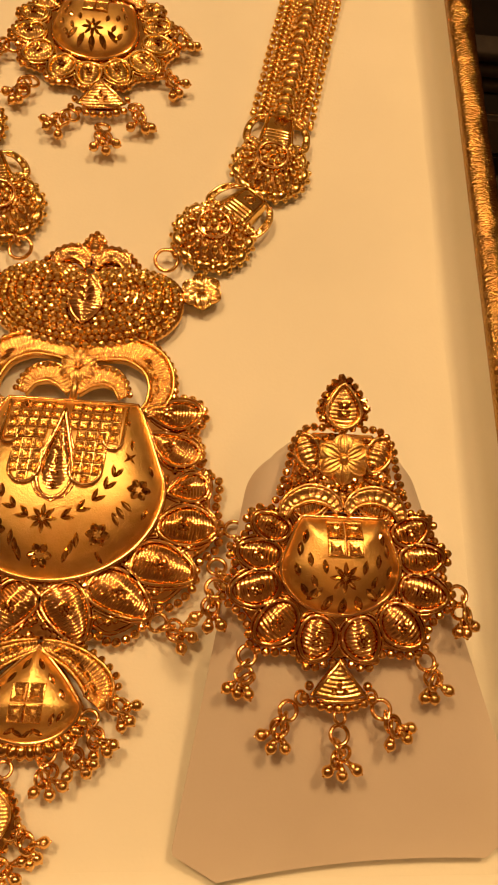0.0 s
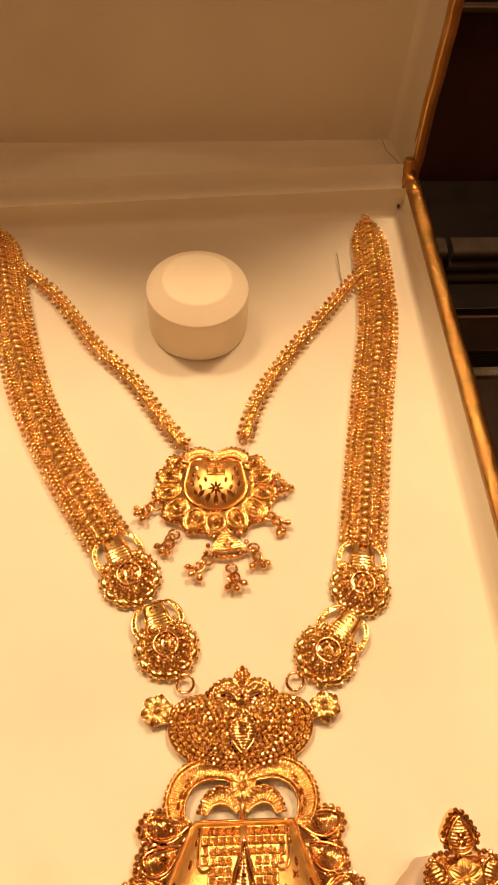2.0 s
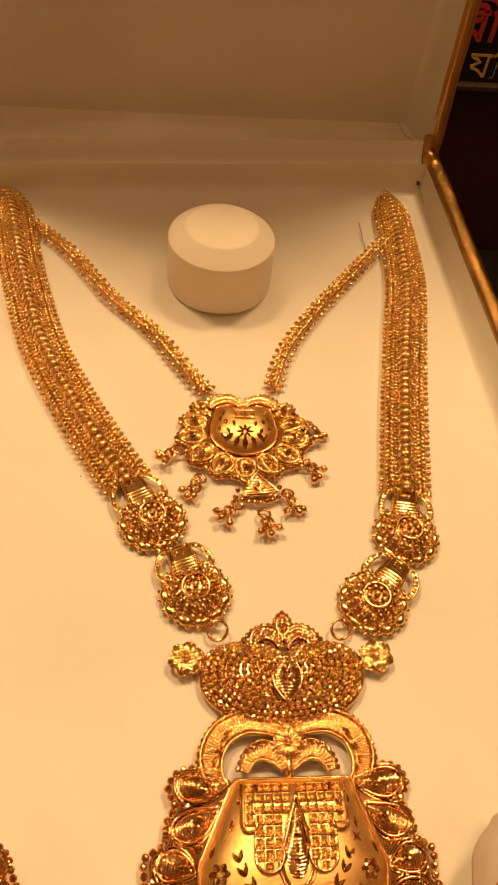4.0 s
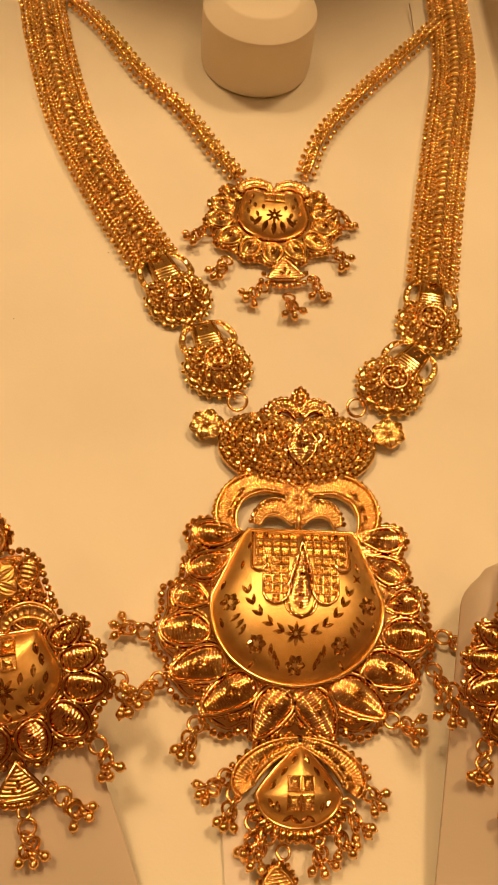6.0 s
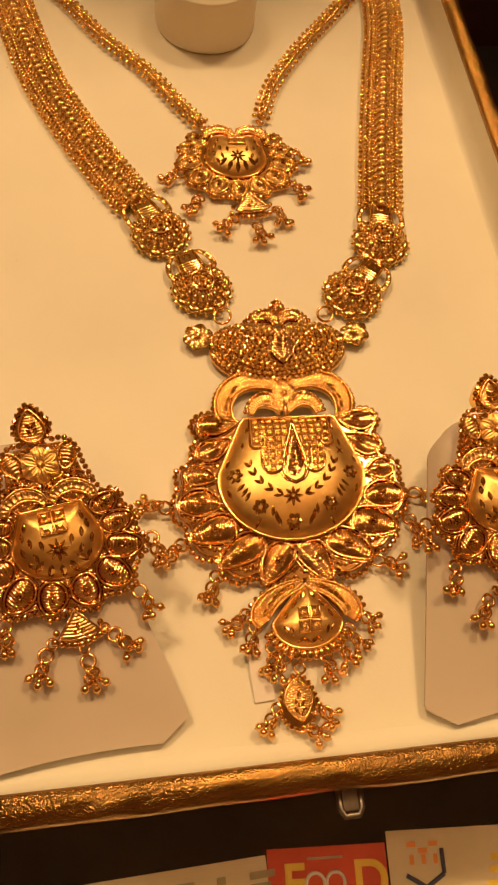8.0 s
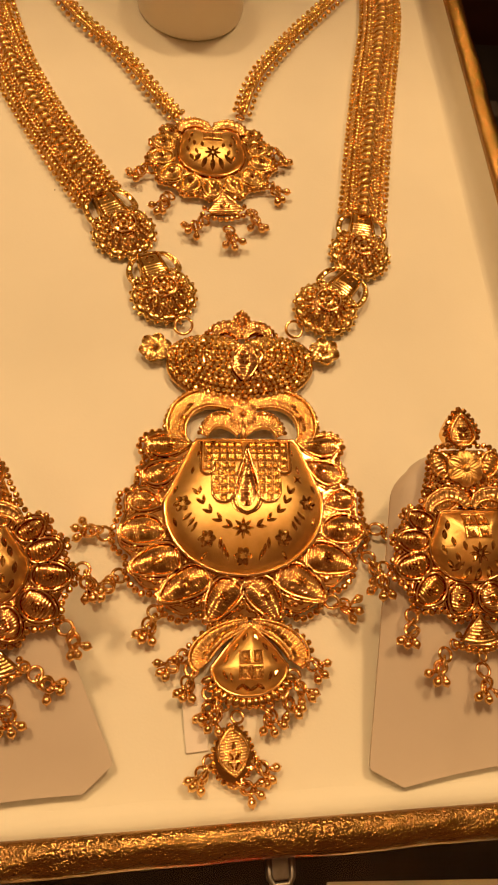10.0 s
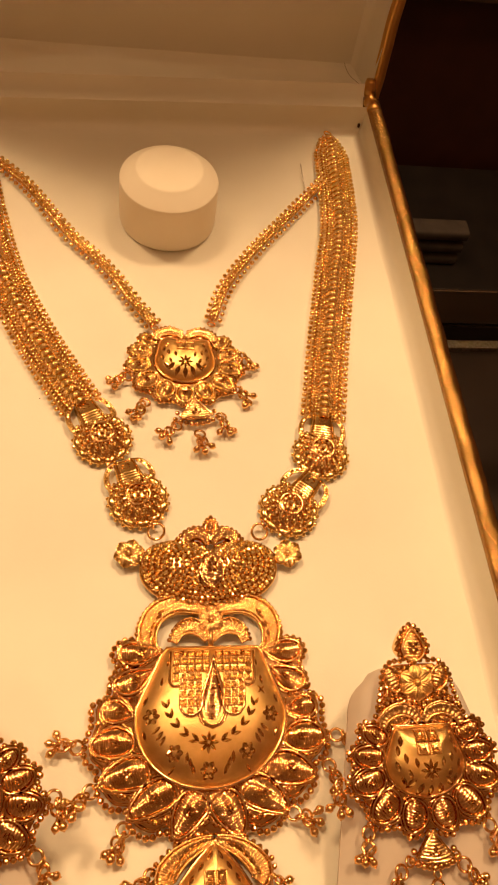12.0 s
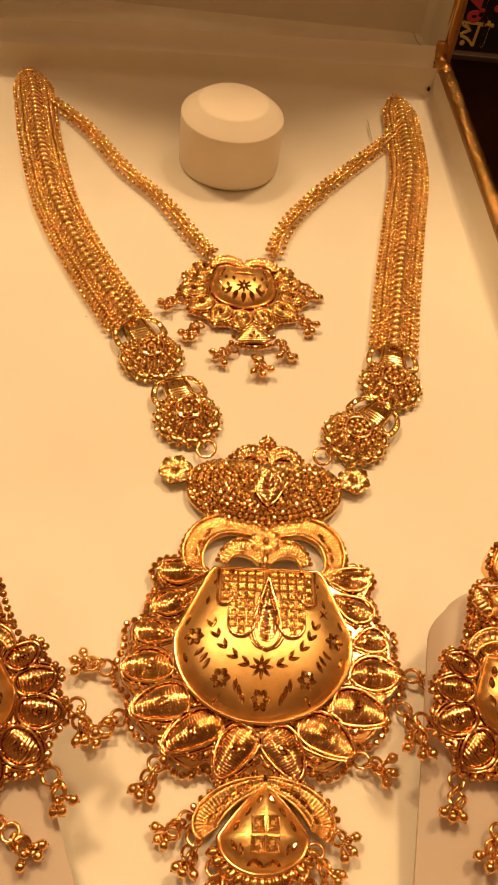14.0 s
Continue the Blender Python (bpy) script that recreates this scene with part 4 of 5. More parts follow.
g = Geo()
g.sheet(lambda u, s: (BX + s * boat_edge(2 * math.pi * u) * math.cos(2 * math.pi * u), BY + s * boat_edge(2 * math.pi * u) * math.sin(2 * math.pi * u), boat_z(s * boat_edge(2 * math.pi * u) * math.cos(2 * math.pi * u), s * boat_edge(2 * math.pi * u) * math.sin(2 * math.pi * u))), 80, 16, True)
sub("boat_plate", g, gold, "domed boat-shaped plate")
g = Geo()
n = 92
for i in range(n):
    a = 2 * math.pi * i / n
    a = math.atan2(math.sin(a) * 0.93, math.cos(a) * 1.85)
    r = 0.985 * boat_edge(a)
    g.bead((BX + r * math.cos(a), BY + r * math.sin(a), 0.2), 0.085)
sub("beading", g, gold, "edge row of gold grains", False)
# rings of grains, each following the edge
g = Geo()
for row in range(11):
    rho = 0.93 - 0.088 * row
    loop = []
    for i in range(160):
        a = 2 * math.pi * i / 160
        r = rho * boat_edge(a)
        loop.append((r * math.cos(a) , r * math.sin(a), 0.0))
    size = 0.078 if row % 3 else 0.092
    for p, _ in even(loop + [loop[0]], size * 1.72, 640)[:-1]:
        x, y = p[0], p[1]
        if ((x - 0.04) / 0.30) ** 2 + ((y + 0.21) / 0.50) ** 2 < 1:
            continue
        g.bead((BX + x, BY + y, boat_z(x, y) + 0.02), (size, size, size))
sub("granulation", g, gold_grain, "tight rows of cut gold grains", False)
sub("leaf_ornament", pointed_oval(0.0, 4.49, 1.06, 0.64, 0.72, 15), gold_rib, "ribbed pointed oval ornament")
g = Geo()
at = lambda x, y: 0.77
for k in range(2):
    for side in (-1, 1):
        cut_leaf(g, 0.075 * side, 4.48 + 0.17 * k, 90 - 35 * side, 0.22, 0.085, at)
cut_leaf(g, 0.0, 4.80, 90, 0.18, 0.08, at)
sub("engraving", g, gold_cut, "", False)

# crest over the boat
for side in (-1, 1):
    crest = band([(BX + 0.04 * side, 5.30), (BX + 0.16 * side, 5.54), (BX + 0.38 * side, 5.66), (BX + 0.62 * side, 5.54), (BX + 0.68 * side, 5.34)], lambda s: 0.12 + 0.18 * math.sin(math.pi * s), 0.12, 0.40, 14)
    sub("crest_scroll", crest, gold_rib, "ribbed crest scroll")
    g = Geo()
    beads_along(g, [(BX + 0.2 * side, 5.80, 0.42), (BX + 0.42 * side, 5.84, 0.42), (BX + 0.68 * side, 5.74, 0.4), (BX + 0.90 * side, 5.52, 0.36)], 0.075, 0.13)
    sub("beading", g, gold, "", False)
tip = petal(BX, 5.86, 90, 0.42, 0.27, 0.13, 0.42, 5)
sub("crest_leaf", tip, gold_rib)
g = Geo()
beads_along(g, [(BX - 0.2, 5.72, 0.45), (BX - 0.18, 5.93, 0.45), (BX, 6.14, 0.45), (BX + 0.18, 5.93, 0.45), (BX + 0.2, 5.72, 0.45)], 0.07, 0.125)
sub("beading", g, gold, "", False)
for x, y, q in ((-2.26, 5.13, 15), (2.17, 5.13, 40)):
    sub("side_flower", blossom(x, y, 0.22, 0.42, 6, q), gold_grain, "six-petalled gold flower")
    g = Geo()
    g.tube([(x * 0.93, y - 0.02, 0.18), (x * 0.72, y - 0.08, 0.2)], 0.06, 6)
    sub("flower_stem", g, gold_wire)

# open scroll between boat and dome
for side in (-1, 1):
    outer = band([(0.05 * side, 3.42), (0.45 * side, 3.60), (0.95 * side, 3.66), (1.42 * side, 3.42), (1.62 * side, 2.98), (1.56 * side, 2.58), (1.38 * side, 2.36)], lambda s: 0.22 + 0.32 * math.sin(math.pi * s**0.95) ** 0.9, 0.10, 0.24, 56)
    sub("scroll_band", outer, gold_scroll, "ribbed open scroll")
    inner = band([(0.06 * side, 2.68), (0.25 * side, 2.95), (0.52 * side, 3.08), (0.80 * side, 2.95), (0.93 * side, 2.62)], lambda s: 0.12 + 0.28 * math.sin(math.pi * s), 0.09, 0.26, 18)
    sub("scroll_band", inner, gold_scroll, "small ribbed scroll")
    g = Geo()
    for p in spline([(0.45 * side, 3.23, 0.34), (0.72 * side, 3.18, 0.34), (0.95 * side, 2.98, 0.34), (1.06 * side, 2.70, 0.33)], 7):
        g.bead(p, 0.062)
    sub("beading", g, gold, "", False)
    g = Geo()
    beads_along(g, [(0.95 * side, 3.93, 0.26), (1.42 * side, 3.78, 0.26), (1.78 * side, 3.36, 0.26), (1.90 * side, 2.92, 0.26), (1.84 * side, 2.62, 0.26)], 0.078, 0.142)
    sub("beading", g, gold, "", False)
    g = Geo()
    where = lambda x, y: 0.345
    for k, (x, y, a) in enumerate(((1.36, 3.32, -40), (1.5, 3.1, -65), (1.56, 2.86, -80), (1.42, 3.08, -70), (1.3, 3.46, -25), (1.47, 2.66, -100))):
        cut_leaf(g, x * side, y, a if side > 0 else 180 - a, 0.22, 0.075, where)
    sub("engraving", g, gold_cut, "", False)
sub("scroll_flower", blossom(0.02, 3.22, 0.30, 0.36, 6, 30), gold_scroll, "small flower joining the scrolls")
g = Geo()
g.tube([(0.01, 3.66, 0.3), (0.01, 3.4, 0.32)], 0.16, 8, flat=0.5)
g.tube([(0.02, 3.0, 0.3), (0.02, 2.78, 0.32), (0.02, 2.5, 0.34)], 0.08, 8)
sub("scroll_stem", g, gold_chased)

# domed body
DC = (0.06, 0.80)
SHAPE = (1.87, 1.66, 2.9, 1.68, 1.22)
Z0, DH = 0.34, 0.60


def dome_at(x, y):
    return pot_height(x - DC[0], y - DC[1], SHAPE, Z0, DH)


sub("dome", pot(SHAPE, Z0, DH, *DC), gold_satin, "satin domed gold body")
sub("dome_rim", pot_rim(SHAPE, Z0 + 0.04, 0.045, *DC), gold_wire)
g = Geo()
cut_star(g, -0.03, 0.10, 0.25, 8, dome_at)
for side in (-1, 1):
    for x, y, a in ((0.37, 0.18, 25), (0.60, 0.33, 38), (0.82, 0.54, 52), (0.98, 0.78, 66), (1.08, 1.02, 78)):
        for off in (-1, 1):
            b = radians(a)
            ang = a + 22 * off
            cut_leaf(g, side * (x - 0.05 * off * math.sin(b)), y + 0.05 * off * math.cos(b), ang if side > 0 else 180 - ang, 0.25, 0.09, dome_at)
    for x, y, a in ((1.22, 0.30, 130), (0.46, -0.35, 82)):
        for dx, dy in ((0.0, 0.0), (0.09, 0.13), (-0.07, -0.12)):
            cut_leaf(g, 0.02 + side * (x + dx), y + dy, (a + 120 * dx) if side > 0 else 180 - a - 120 * dx, 0.27, 0.10, dome_at)
    for x, y, a in ((1.24, 1.58, 100), (1.10, 2.05, 108), (1.62, 1.14, 112), (0.92, -0.46, 130), (1.60, 0.34, 70)):
        cut_leaf(g, 0.04 + side * x, y, a if side > 0 else 180 - a, 0.24, 0.08, dome_at)
    for x, y in ((0.87, -0.10), (1.46, 0.75)):
        for k in range(6):
            b = radians(60 * k)
            cut_leaf(g, 0.04 + side * x + 0.125 * math.cos(b), y + 0.125 * math.sin(b), math.degrees(b), 0.17, 0.14, dome_at)
for k in range(6):
    b = radians(60 * k)
    cut_leaf(g, -0.01 + 0.13 * math.cos(b), -0.50 + 0.13 * math.sin(b), math.degrees(b), 0.17, 0.14, dome_at)
for k in range(2):
    cut_leaf(g, 1.27, 1.32, 45 + 90 * k, 0.28, 0.06, dome_at)
sub("engraving", g, gold_cut, "bright-cut leaves, flowers and star", False)

# lattice of small pyramids on two round-ended lobes a side
g, edge = Geo(), Geo()
LOBE = ((0.52, 0.27, 0.98), (0.90, 0.16, 1.58))
for side in (-1, 1):
    for cx, hw, low in LOBE:
        pts = [(hw, 2.34), (hw, low)] + [(hw * math.cos(math.pi * k / 10), low - hw * math.sin(math.pi * k / 10)) for k in range(1, 10)] + [(-hw, low), (-hw, 2.34)]
        edge.tube([(0.04 + side * (cx + a), b, dome_at(0.04 + side * (cx + a), b) + 0.045) for a, b in pts], 0.036, 6)
    for col in range(-1, 4):
        x = 0.35 + 0.185 * col
        low = (1.75, 0.86, 0.74, 0.86, 1.44)[col + 1]
        y = 2.26
        while y > low:
            cell(g, 0.04 + side * x, y, 0.095, 0.105, lambda a, b: dome_at(a, b) + 0.015)
            y -= 0.208
sub("lattice", g, gold_lattice, "embossed lattice of square cells", False)
sub("lattice_edge", edge, gold_wire)
drop = petal(0.05, 1.27, -90, 1.62, 0.56, 0.08, 0.90, 26, 0.0, 2.3, 0.006)
sub("centre_leaf", drop, gold_rib, "long ribbed centre leaf")
g = Geo()
for k in range(5):
    cut_leaf(g, 0.05, 1.55 - 0.22 * k, 0 if k % 2 else 90, 0.15, 0.07, lambda x, y: 0.99)
sub("engraving", g, gold_cut, "", False)

# petals round the dome
PETALS = ((1.85, 2.38, 0, 1.05, 0.55), (1.94, 1.70, -25, 1.0, 0.56), (2.29, 0.96, 11, 0.76, 0.52), (2.35, 0.26, 0, 1.04, 0.70), (2.03, -0.48, -14, 1.14, 0.74), (1.37, -1.04, -30, 1.20, 0.70), (0.52, -1.38, -56, 1.08, 0.70))
spark = Geo()
for side in (-1, 1):
    for k, (x, y, a, length, width) in enumerate(PETALS):
        ang = a if side > 0 else 180 - a
        gx = petal(x * side + 0.06, y, ang, length, width, 0.13, 0.26, round(18 * length), 0.22 * (1 if side > 0 else -1) * (1 if k < 2 else -0.8), 1.5 if k < 3 else (1.0 if k == 3 else 0.62))
        sub("petal", gx, gold_rib, "ribbed cushioned petal" if k == 0 and side < 0 else "")
        petal_spark(spark, x * side + 0.06 - 0.06 * math.cos(radians(ang)), y - 0.06 * math.sin(radians(ang)), 0.39, 0.13, 30 * k)
sub("petal_flower", spark, gold_cut, "tiny bright flowers on the petals", False)
# scalloped plate and grain border behind the petals
LOBES = ((1.15, 2.36), (1.75, 2.72), (2.30, 2.72), (2.52, 2.38), (2.36, 2.05), (2.50, 1.78), (2.52, 1.45), (2.62, 1.28), (2.90, 1.12), (2.88, 0.66), (2.98, 0.32), (2.96, -0.12), (2.66, -0.40), (2.62, -0.82), (2.30, -1.18), (1.88, -1.26), (1.78, -1.62), (1.36, -1.84), (0.98, -1.72), (0.62, -2.02), (0.22, -1.96))
right = [(x + 0.02, y) for x, y in LOBES]
left = [(-x + 0.02, y) for x, y in reversed(LOBES)]
g = Geo()
g.plate([(x * 0.955, 0.85 + (y - 0.85) * 0.955) for x, y in right + left], 0.05, 0.26, 0.05)
sub("back_plate", g, gold_deep, "scalloped gold back plate", False)
for run_pts in (right, left):
    g = Geo()
    beads_along(g, [(x, y, 0.22) for x, y in run_pts], 0.084, 0.168)
    inset = [(x * 0.945, 0.85 + (y - 0.85) * 0.945, 0.27) for x, y in run_pts]
    g.tube([p for p, _ in even(inset, 0.08)], 0.034, 6)
    beads_along(g, [(x * 0.88, 0.85 + (y - 0.85) * 0.88, 0.27) for x, y in run_pts], 0.062, 0.13)
    sub("beading", g, gold, "scalloped border of gold grains", False)

g = Geo()
q = random.Random(3)
for i in range(1500):
    a, r = q.uniform(0, 2 * math.pi), q.uniform(1.02, 1.5)
    x, y = DC[0] + r * pot_radius(a, *SHAPE) * math.cos(a), DC[1] + r * pot_radius(a, *SHAPE) * math.sin(a)
    if y > 2.6 or (abs(x) < 1.3 and y > 2.2) or abs(x) > 2.75 or y < -1.6:
        continue
    clear = True
    for px, py, pa, pl, pw in PETALS:
        for side in (-1, 1):
            b = radians(pa if side > 0 else 180 - pa)
            dx, dy = x - 0.06 - side * px, y - py
            u, w = dx * math.cos(b) + dy * math.sin(b), dy * math.cos(b) - dx * math.sin(b)
            clear = clear and (u / (0.5 * pl + 0.08)) ** 2 + (w / (0.5 * pw + 0.09)) ** 2 > 1
    if clear:
        g.bead((x, y, 0.27 + q.uniform(-0.02, 0.03)), q.uniform(0.045, 0.068), 1)
sub("granulation", g, gold, "small grains between the petals", False)

# bells of the big pendant
for k, (x, y, a) in enumerate(((-3.12, 0.04, -95), (-2.72, -0.90, -50), (-1.90, -1.68, -20), (3.22, 0.42, 60), (3.0, -0.28, 30), (2.06, -1.36, 72))):
    hang_bells(x, y, 0.2, a, necklace, k, 1.08, PEND)

# lower pendant: winged, with a pointed dome
LC = (0.19, -2.86)


def low_edge(a):
    c, s = math.cos(a), math.sin(a)
    if s <= 0:
        return 1 / math.sqrt((c / 0.83) ** 2 + (s / 0.60) ** 2)
    return 1 / (abs(c) / 0.83 + s / 0.92) * (1 + 0.12 * abs(c * s))


def low_at(x, y):
    x, y = x - LC[0], y - LC[1]
    rho = math.hypot(x, y) / low_edge(math.atan2(y, x))
    return 0.32 + 0.34 * max(0.0, 1 - min(1.0, rho) ** 2) ** 0.7


g = Geo()


def low_fn(u, s):
    a = 2 * math.pi * u
    r = low_edge(a) * s
    x, y = LC[0] + r * math.cos(a), LC[1] + r * math.sin(a)
    return (x, y, low_at(x, y))


g.sheet(low_fn, 64, 16, True)
sub("lower_dome", g, gold_satin, "pointed satin gold dome")
g = Geo()
g.tube([low_fn(i / 64, 1.0)[:2] + (0.34,) for i in range(64)], 0.045, 6, True)
sub("lower_rim", g, gold_wire)
g = Geo()
for side in (-1, 1):
    for x, y, a in ((0.12, 0.62, 60), (0.32, 0.40, 55), (0.52, 0.16, 60), (0.55, -0.16, 120), (0.42, -0.22, 105), (0.22, -0.42, 30), (0.08, -0.45, 150)):
        cut_leaf(g, LC[0] + side * x, LC[1] + y, 180 - a if side > 0 else a, 0.22, 0.085, low_at)
sub("engraving", g, gold_cut, "", False)
g = Geo()
for ix in (-1, 1):
    for iy in (-1, 1):
        cell(g, LC[0] + 0.135 * ix, LC[1] + 0.02 + 0.16 * iy, 0.13, 0.15, lambda a, b: low_at(a, b) + 0.02)
sub("square_boss", g, gold_lattice, "small embossed square boss", False)
for side in (-1, 1):
    wing = band([(LC[0] + 0.02 * side, -1.92), (LC[0] + 0.36 * side, -2.02), (LC[0] + 0.70 * side, -2.18), (LC[0] + 0.98 * side, -2.42), (LC[0] + 1.10 * side, -2.66), (LC[0] + 1.00 * side, -2.82)], lambda s: 0.16 + 0.36 * min(1.0, 1.6 * s) ** 0.8 * (1 - 0.5 * s**5), 0.13, 0.24, 28)
    sub("wing", wing, gold_scroll, "ribbed wing scroll")
    g = Geo()
    beads_along(g, [(LC[0] + 0.2 * side, -1.78, 0.3), (LC[0] + 0.62 * side, -1.88, 0.3), (LC[0] + 1.02 * side, -2.10, 0.3), (LC[0] + 1.36 * side, -2.42, 0.28), (LC[0] + 1.36 * side, -2.72, 0.28)], 0.07, 0.19)
    sub("beading", g, gold, "", False)
    g = Geo()
    for k in range(6):
        cut_leaf(g, LC[0] + side * (0.36 + 0.125 * k), -2.02 - 0.016 * k * k - 0.03 * k, (-25 - 6 * k) * side, 0.22, 0.10, lambda x, y: 0.375)
    sub("engraving", g, gold_cut, "", False)
g = Geo()
g.plate([(LC[0] + 1.05 * low_edge(2 * math.pi * i / 40) * math.cos(2 * math.pi * i / 40), LC[1] + 1.08 * low_edge(2 * math.pi * i / 40) * math.sin(2 * math.pi * i / 40)) for i in range(40)], 0.05, 0.3, 0.04)
sub("lower_plate", g, gold, "", False)
g = Geo()
for k in range(15):
    a = radians(195 + 150 * k / 14)
    r = 1.0 * low_edge(a) + 0.13
    x, y = LC[0] + r * math.cos(a), LC[1] + r * math.sin(a)
    v, f = ICO[2]
    m = np.array(Matrix.Rotation(a, 3, "Z"))
    g.add((v * np.array((0.15, 0.10, 0.11))) @ m.T + np.array((x, y, 0.28)), f)
sub("fringe", g, gold, "fringe of small gold drops")
for k, (x, y, a) in enumerate(((-1.22, -2.62, -55), (-1.05, -2.9, -15), (-0.66, -3.36, -10), (-0.36, -3.58, -30), (0.56, -3.56, 15), (0.86, -3.32, 35), (1.15, -2.98, 35), (1.36, -2.58, 50))):
    hang_bells(x, y, 0.2 + 0.05 * (k % 2), a, necklace, k + 1, 1.0, PEND)

# last drop
EC = (-0.14, -4.58)
g = Geo()
g.ring((-0.06, -3.86, 0.22), 0.13, 0.032, (0.2, 0.3, 1))
g.ring((-0.1, -4.06, 0.2), 0.10, 0.03, (0.9, 0.1, 0.4))
sub("drop_link", g, gold_wire)
sub("drop_leaf", pointed_oval(EC[0], EC[1] + 0.04, 0.92, 0.62, 0.27, 16, 8), gold_chased, "ribbed leaf-shaped drop")
g = Geo()
for k in range(2):
    for side in (-1, 1):
        cut_leaf(g, EC[0] + 0.02 + 0.08 * side, EC[1] - 0.22 + 0.18 * k, 90 - 38 * side, 0.22, 0.09, lambda x, y: 0.32)
cut_leaf(g, EC[0], EC[1] + 0.14, 95, 0.2, 0.09, lambda x, y: 0.32)
sub("engraving", g, gold_cut, "", False)
g = Geo()
pts = []
for i in range(20):
    a = 2 * math.pi * i / 20
    pts.append((EC[0] + 0.43 * math.cos(a) * (1 - 0.28 * max(0, math.sin(a))), EC[1] + 0.58 * math.sin(a), 0.2))
beads_along(g, pts, 0.072, 0.14, 1, True)
sub("beading", g, gold, "", False)
g = Geo()
g.plate([(p[0], p[1]) for p in pts], 0.05, 0.24, 0.03)
sub("drop_plate", g, gold, "", False)
for k, (x, y, a) in enumerate(((-0.60, -4.72, -35), (0.20, -4.70, 55), (-0.12, -5.08, 65))):
    hang_bells(x, y, 0.17, a, necklace, k + 2, 0.98, PEND)


# ---- domed ornaments shared by the short necklace and the earrings ----
def flower_medallion(parent, scale, petals, m=None, z=0.0, shape=(0.98, 0.76, 1.5, 0.80, 0.68), star=-0.15, leaf=gold_rib):
    """A small pot-shaped dome with petals round it, built about the dome's middle."""
    shape = tuple(q * scale for q in shape)
    h = 0.44 * scale
    at = lambda x, y: pot_height(x, y, shape, z + 0.21, h)
    part("dome", pot(shape, z + 0.21, h), gold_satin, parent, "satin domed gold body", m=m)
    part("dome_rim", pot_rim(shape, z + 0.26, 0.045), gold_wire, parent, m=m)
    g = Geo()
    cut_star(g, 0, star * scale, 0.25 * scale, 8, at)
    for side in (-1, 1):
        for x, y, a in ((0.32, 0.02, 80), (0.55, 0.12, 85), (0.70, 0.28, 95), (0.62, 0.48, 100), (0.74, -0.05, 75), (0.48, -0.22, 70), (0.62, -0.36, 60)):
            cut_leaf(g, side * x * scale, y * scale, a if side > 0 else 180 - a, 0.24 * scale, 0.10 * scale, at)
    for k in range(5):
        a = radians(-90 + 24 * (k - 2))
        cut_leaf(g, 0.62 * scale * math.cos(a), 0.62 * scale * math.sin(a), math.degrees(a), 0.32 * scale, 0.15 * scale, at)
    part("engraving", g, gold_cut, parent, "bright-cut star and leaves", False, stuff=True, m=m)
    g = Geo()
    for ix in (-1, 1):
        for iy in (-1, 1):
            x, y = 0.15 * ix * scale, (0.46 + 0.14 * iy) * scale
            cell(g, x, y, 0.145 * scale, 0.14 * scale, lambda a, b: at(a, b) + 0.025)
    part("square_boss", g, gold_lattice, parent, "embossed square boss", False, m=m)
    spark = Geo()
    ring = []
    for k, (x, y, a, length, width) in enumerate(petals):
        gx = petal(x, y, a, length, width, 0.13, z + 0.22, 11, 0.12 if x > 0 else -0.12, 0.85, 0.011)
        part("petal", gx, leaf, parent, m=m)
        petal_spark(spark, x, y, z + 0.40, 0.11, 20 * k)
    part("petal_flower", spark, gold_cut, parent, "", False, stuff=True, m=m)
    # plate and grain border follow the petals' outer ends
    pts = []
    for x, y, a, length, width in petals:
        for off, reach in ((-0.50, 0.46), (0.0, 0.68), (0.50, 0.46)):
            b = radians(a)
            pts.append((x + length * reach * math.cos(b) - width * off * math.sin(b), y + length * reach * math.sin(b) + width * off * math.cos(b)))
    g = Geo()
    g.plate([(px * 0.95, py * 0.95) for px, py in pts], z + 0.04, z + 0.22, 0.03)
    part("back_plate", g, gold_deep, parent, "", False, m=m)
    g = Geo()
    beads_along(g, [(px, py, z + 0.19) for px, py in pts], 0.076, 0.152)
    part("beading", g, gold, parent, "scalloped border of gold grains", False, stuff=True, m=m)
    if scale:
        for side in (-1, 1):
            arch = band([(0.04 * side, 0.88 * scale), (0.22 * side * scale, 1.10 * scale), (0.55 * side * scale, 1.18 * scale), (0.88 * side * scale, 1.02 * scale), (0.98 * side * scale, 0.78 * scale)], lambda s: 0.12 + 0.16 * math.sin(math.pi * s), 0.12, z + 0.24, 12)
            fill = petal(0.52 * side * scale, 0.97 * scale, 90 + 75 * side, 0.52 * scale, 0.30 * scale, 0.08, z + 0.22, 8)
            part("arch_leaf", fill, gold_chased, parent, m=m)
            part("arch_scroll", arch, gold_chased, parent, "ribbed arch scroll", m=m)
            g = Geo()
            beads_along(g, [(0.12 * side * scale, 1.22 * scale, z + 0.28), (0.55 * side * scale, 1.38 * scale, z + 0.28), (0.98 * side * scale, 1.22 * scale, z + 0.26), (1.16 * side * scale, 0.92 * scale, z + 0.24)], 0.068, 0.135)
            part("beading", g, gold, parent, "", False, stuff=True, m=m)


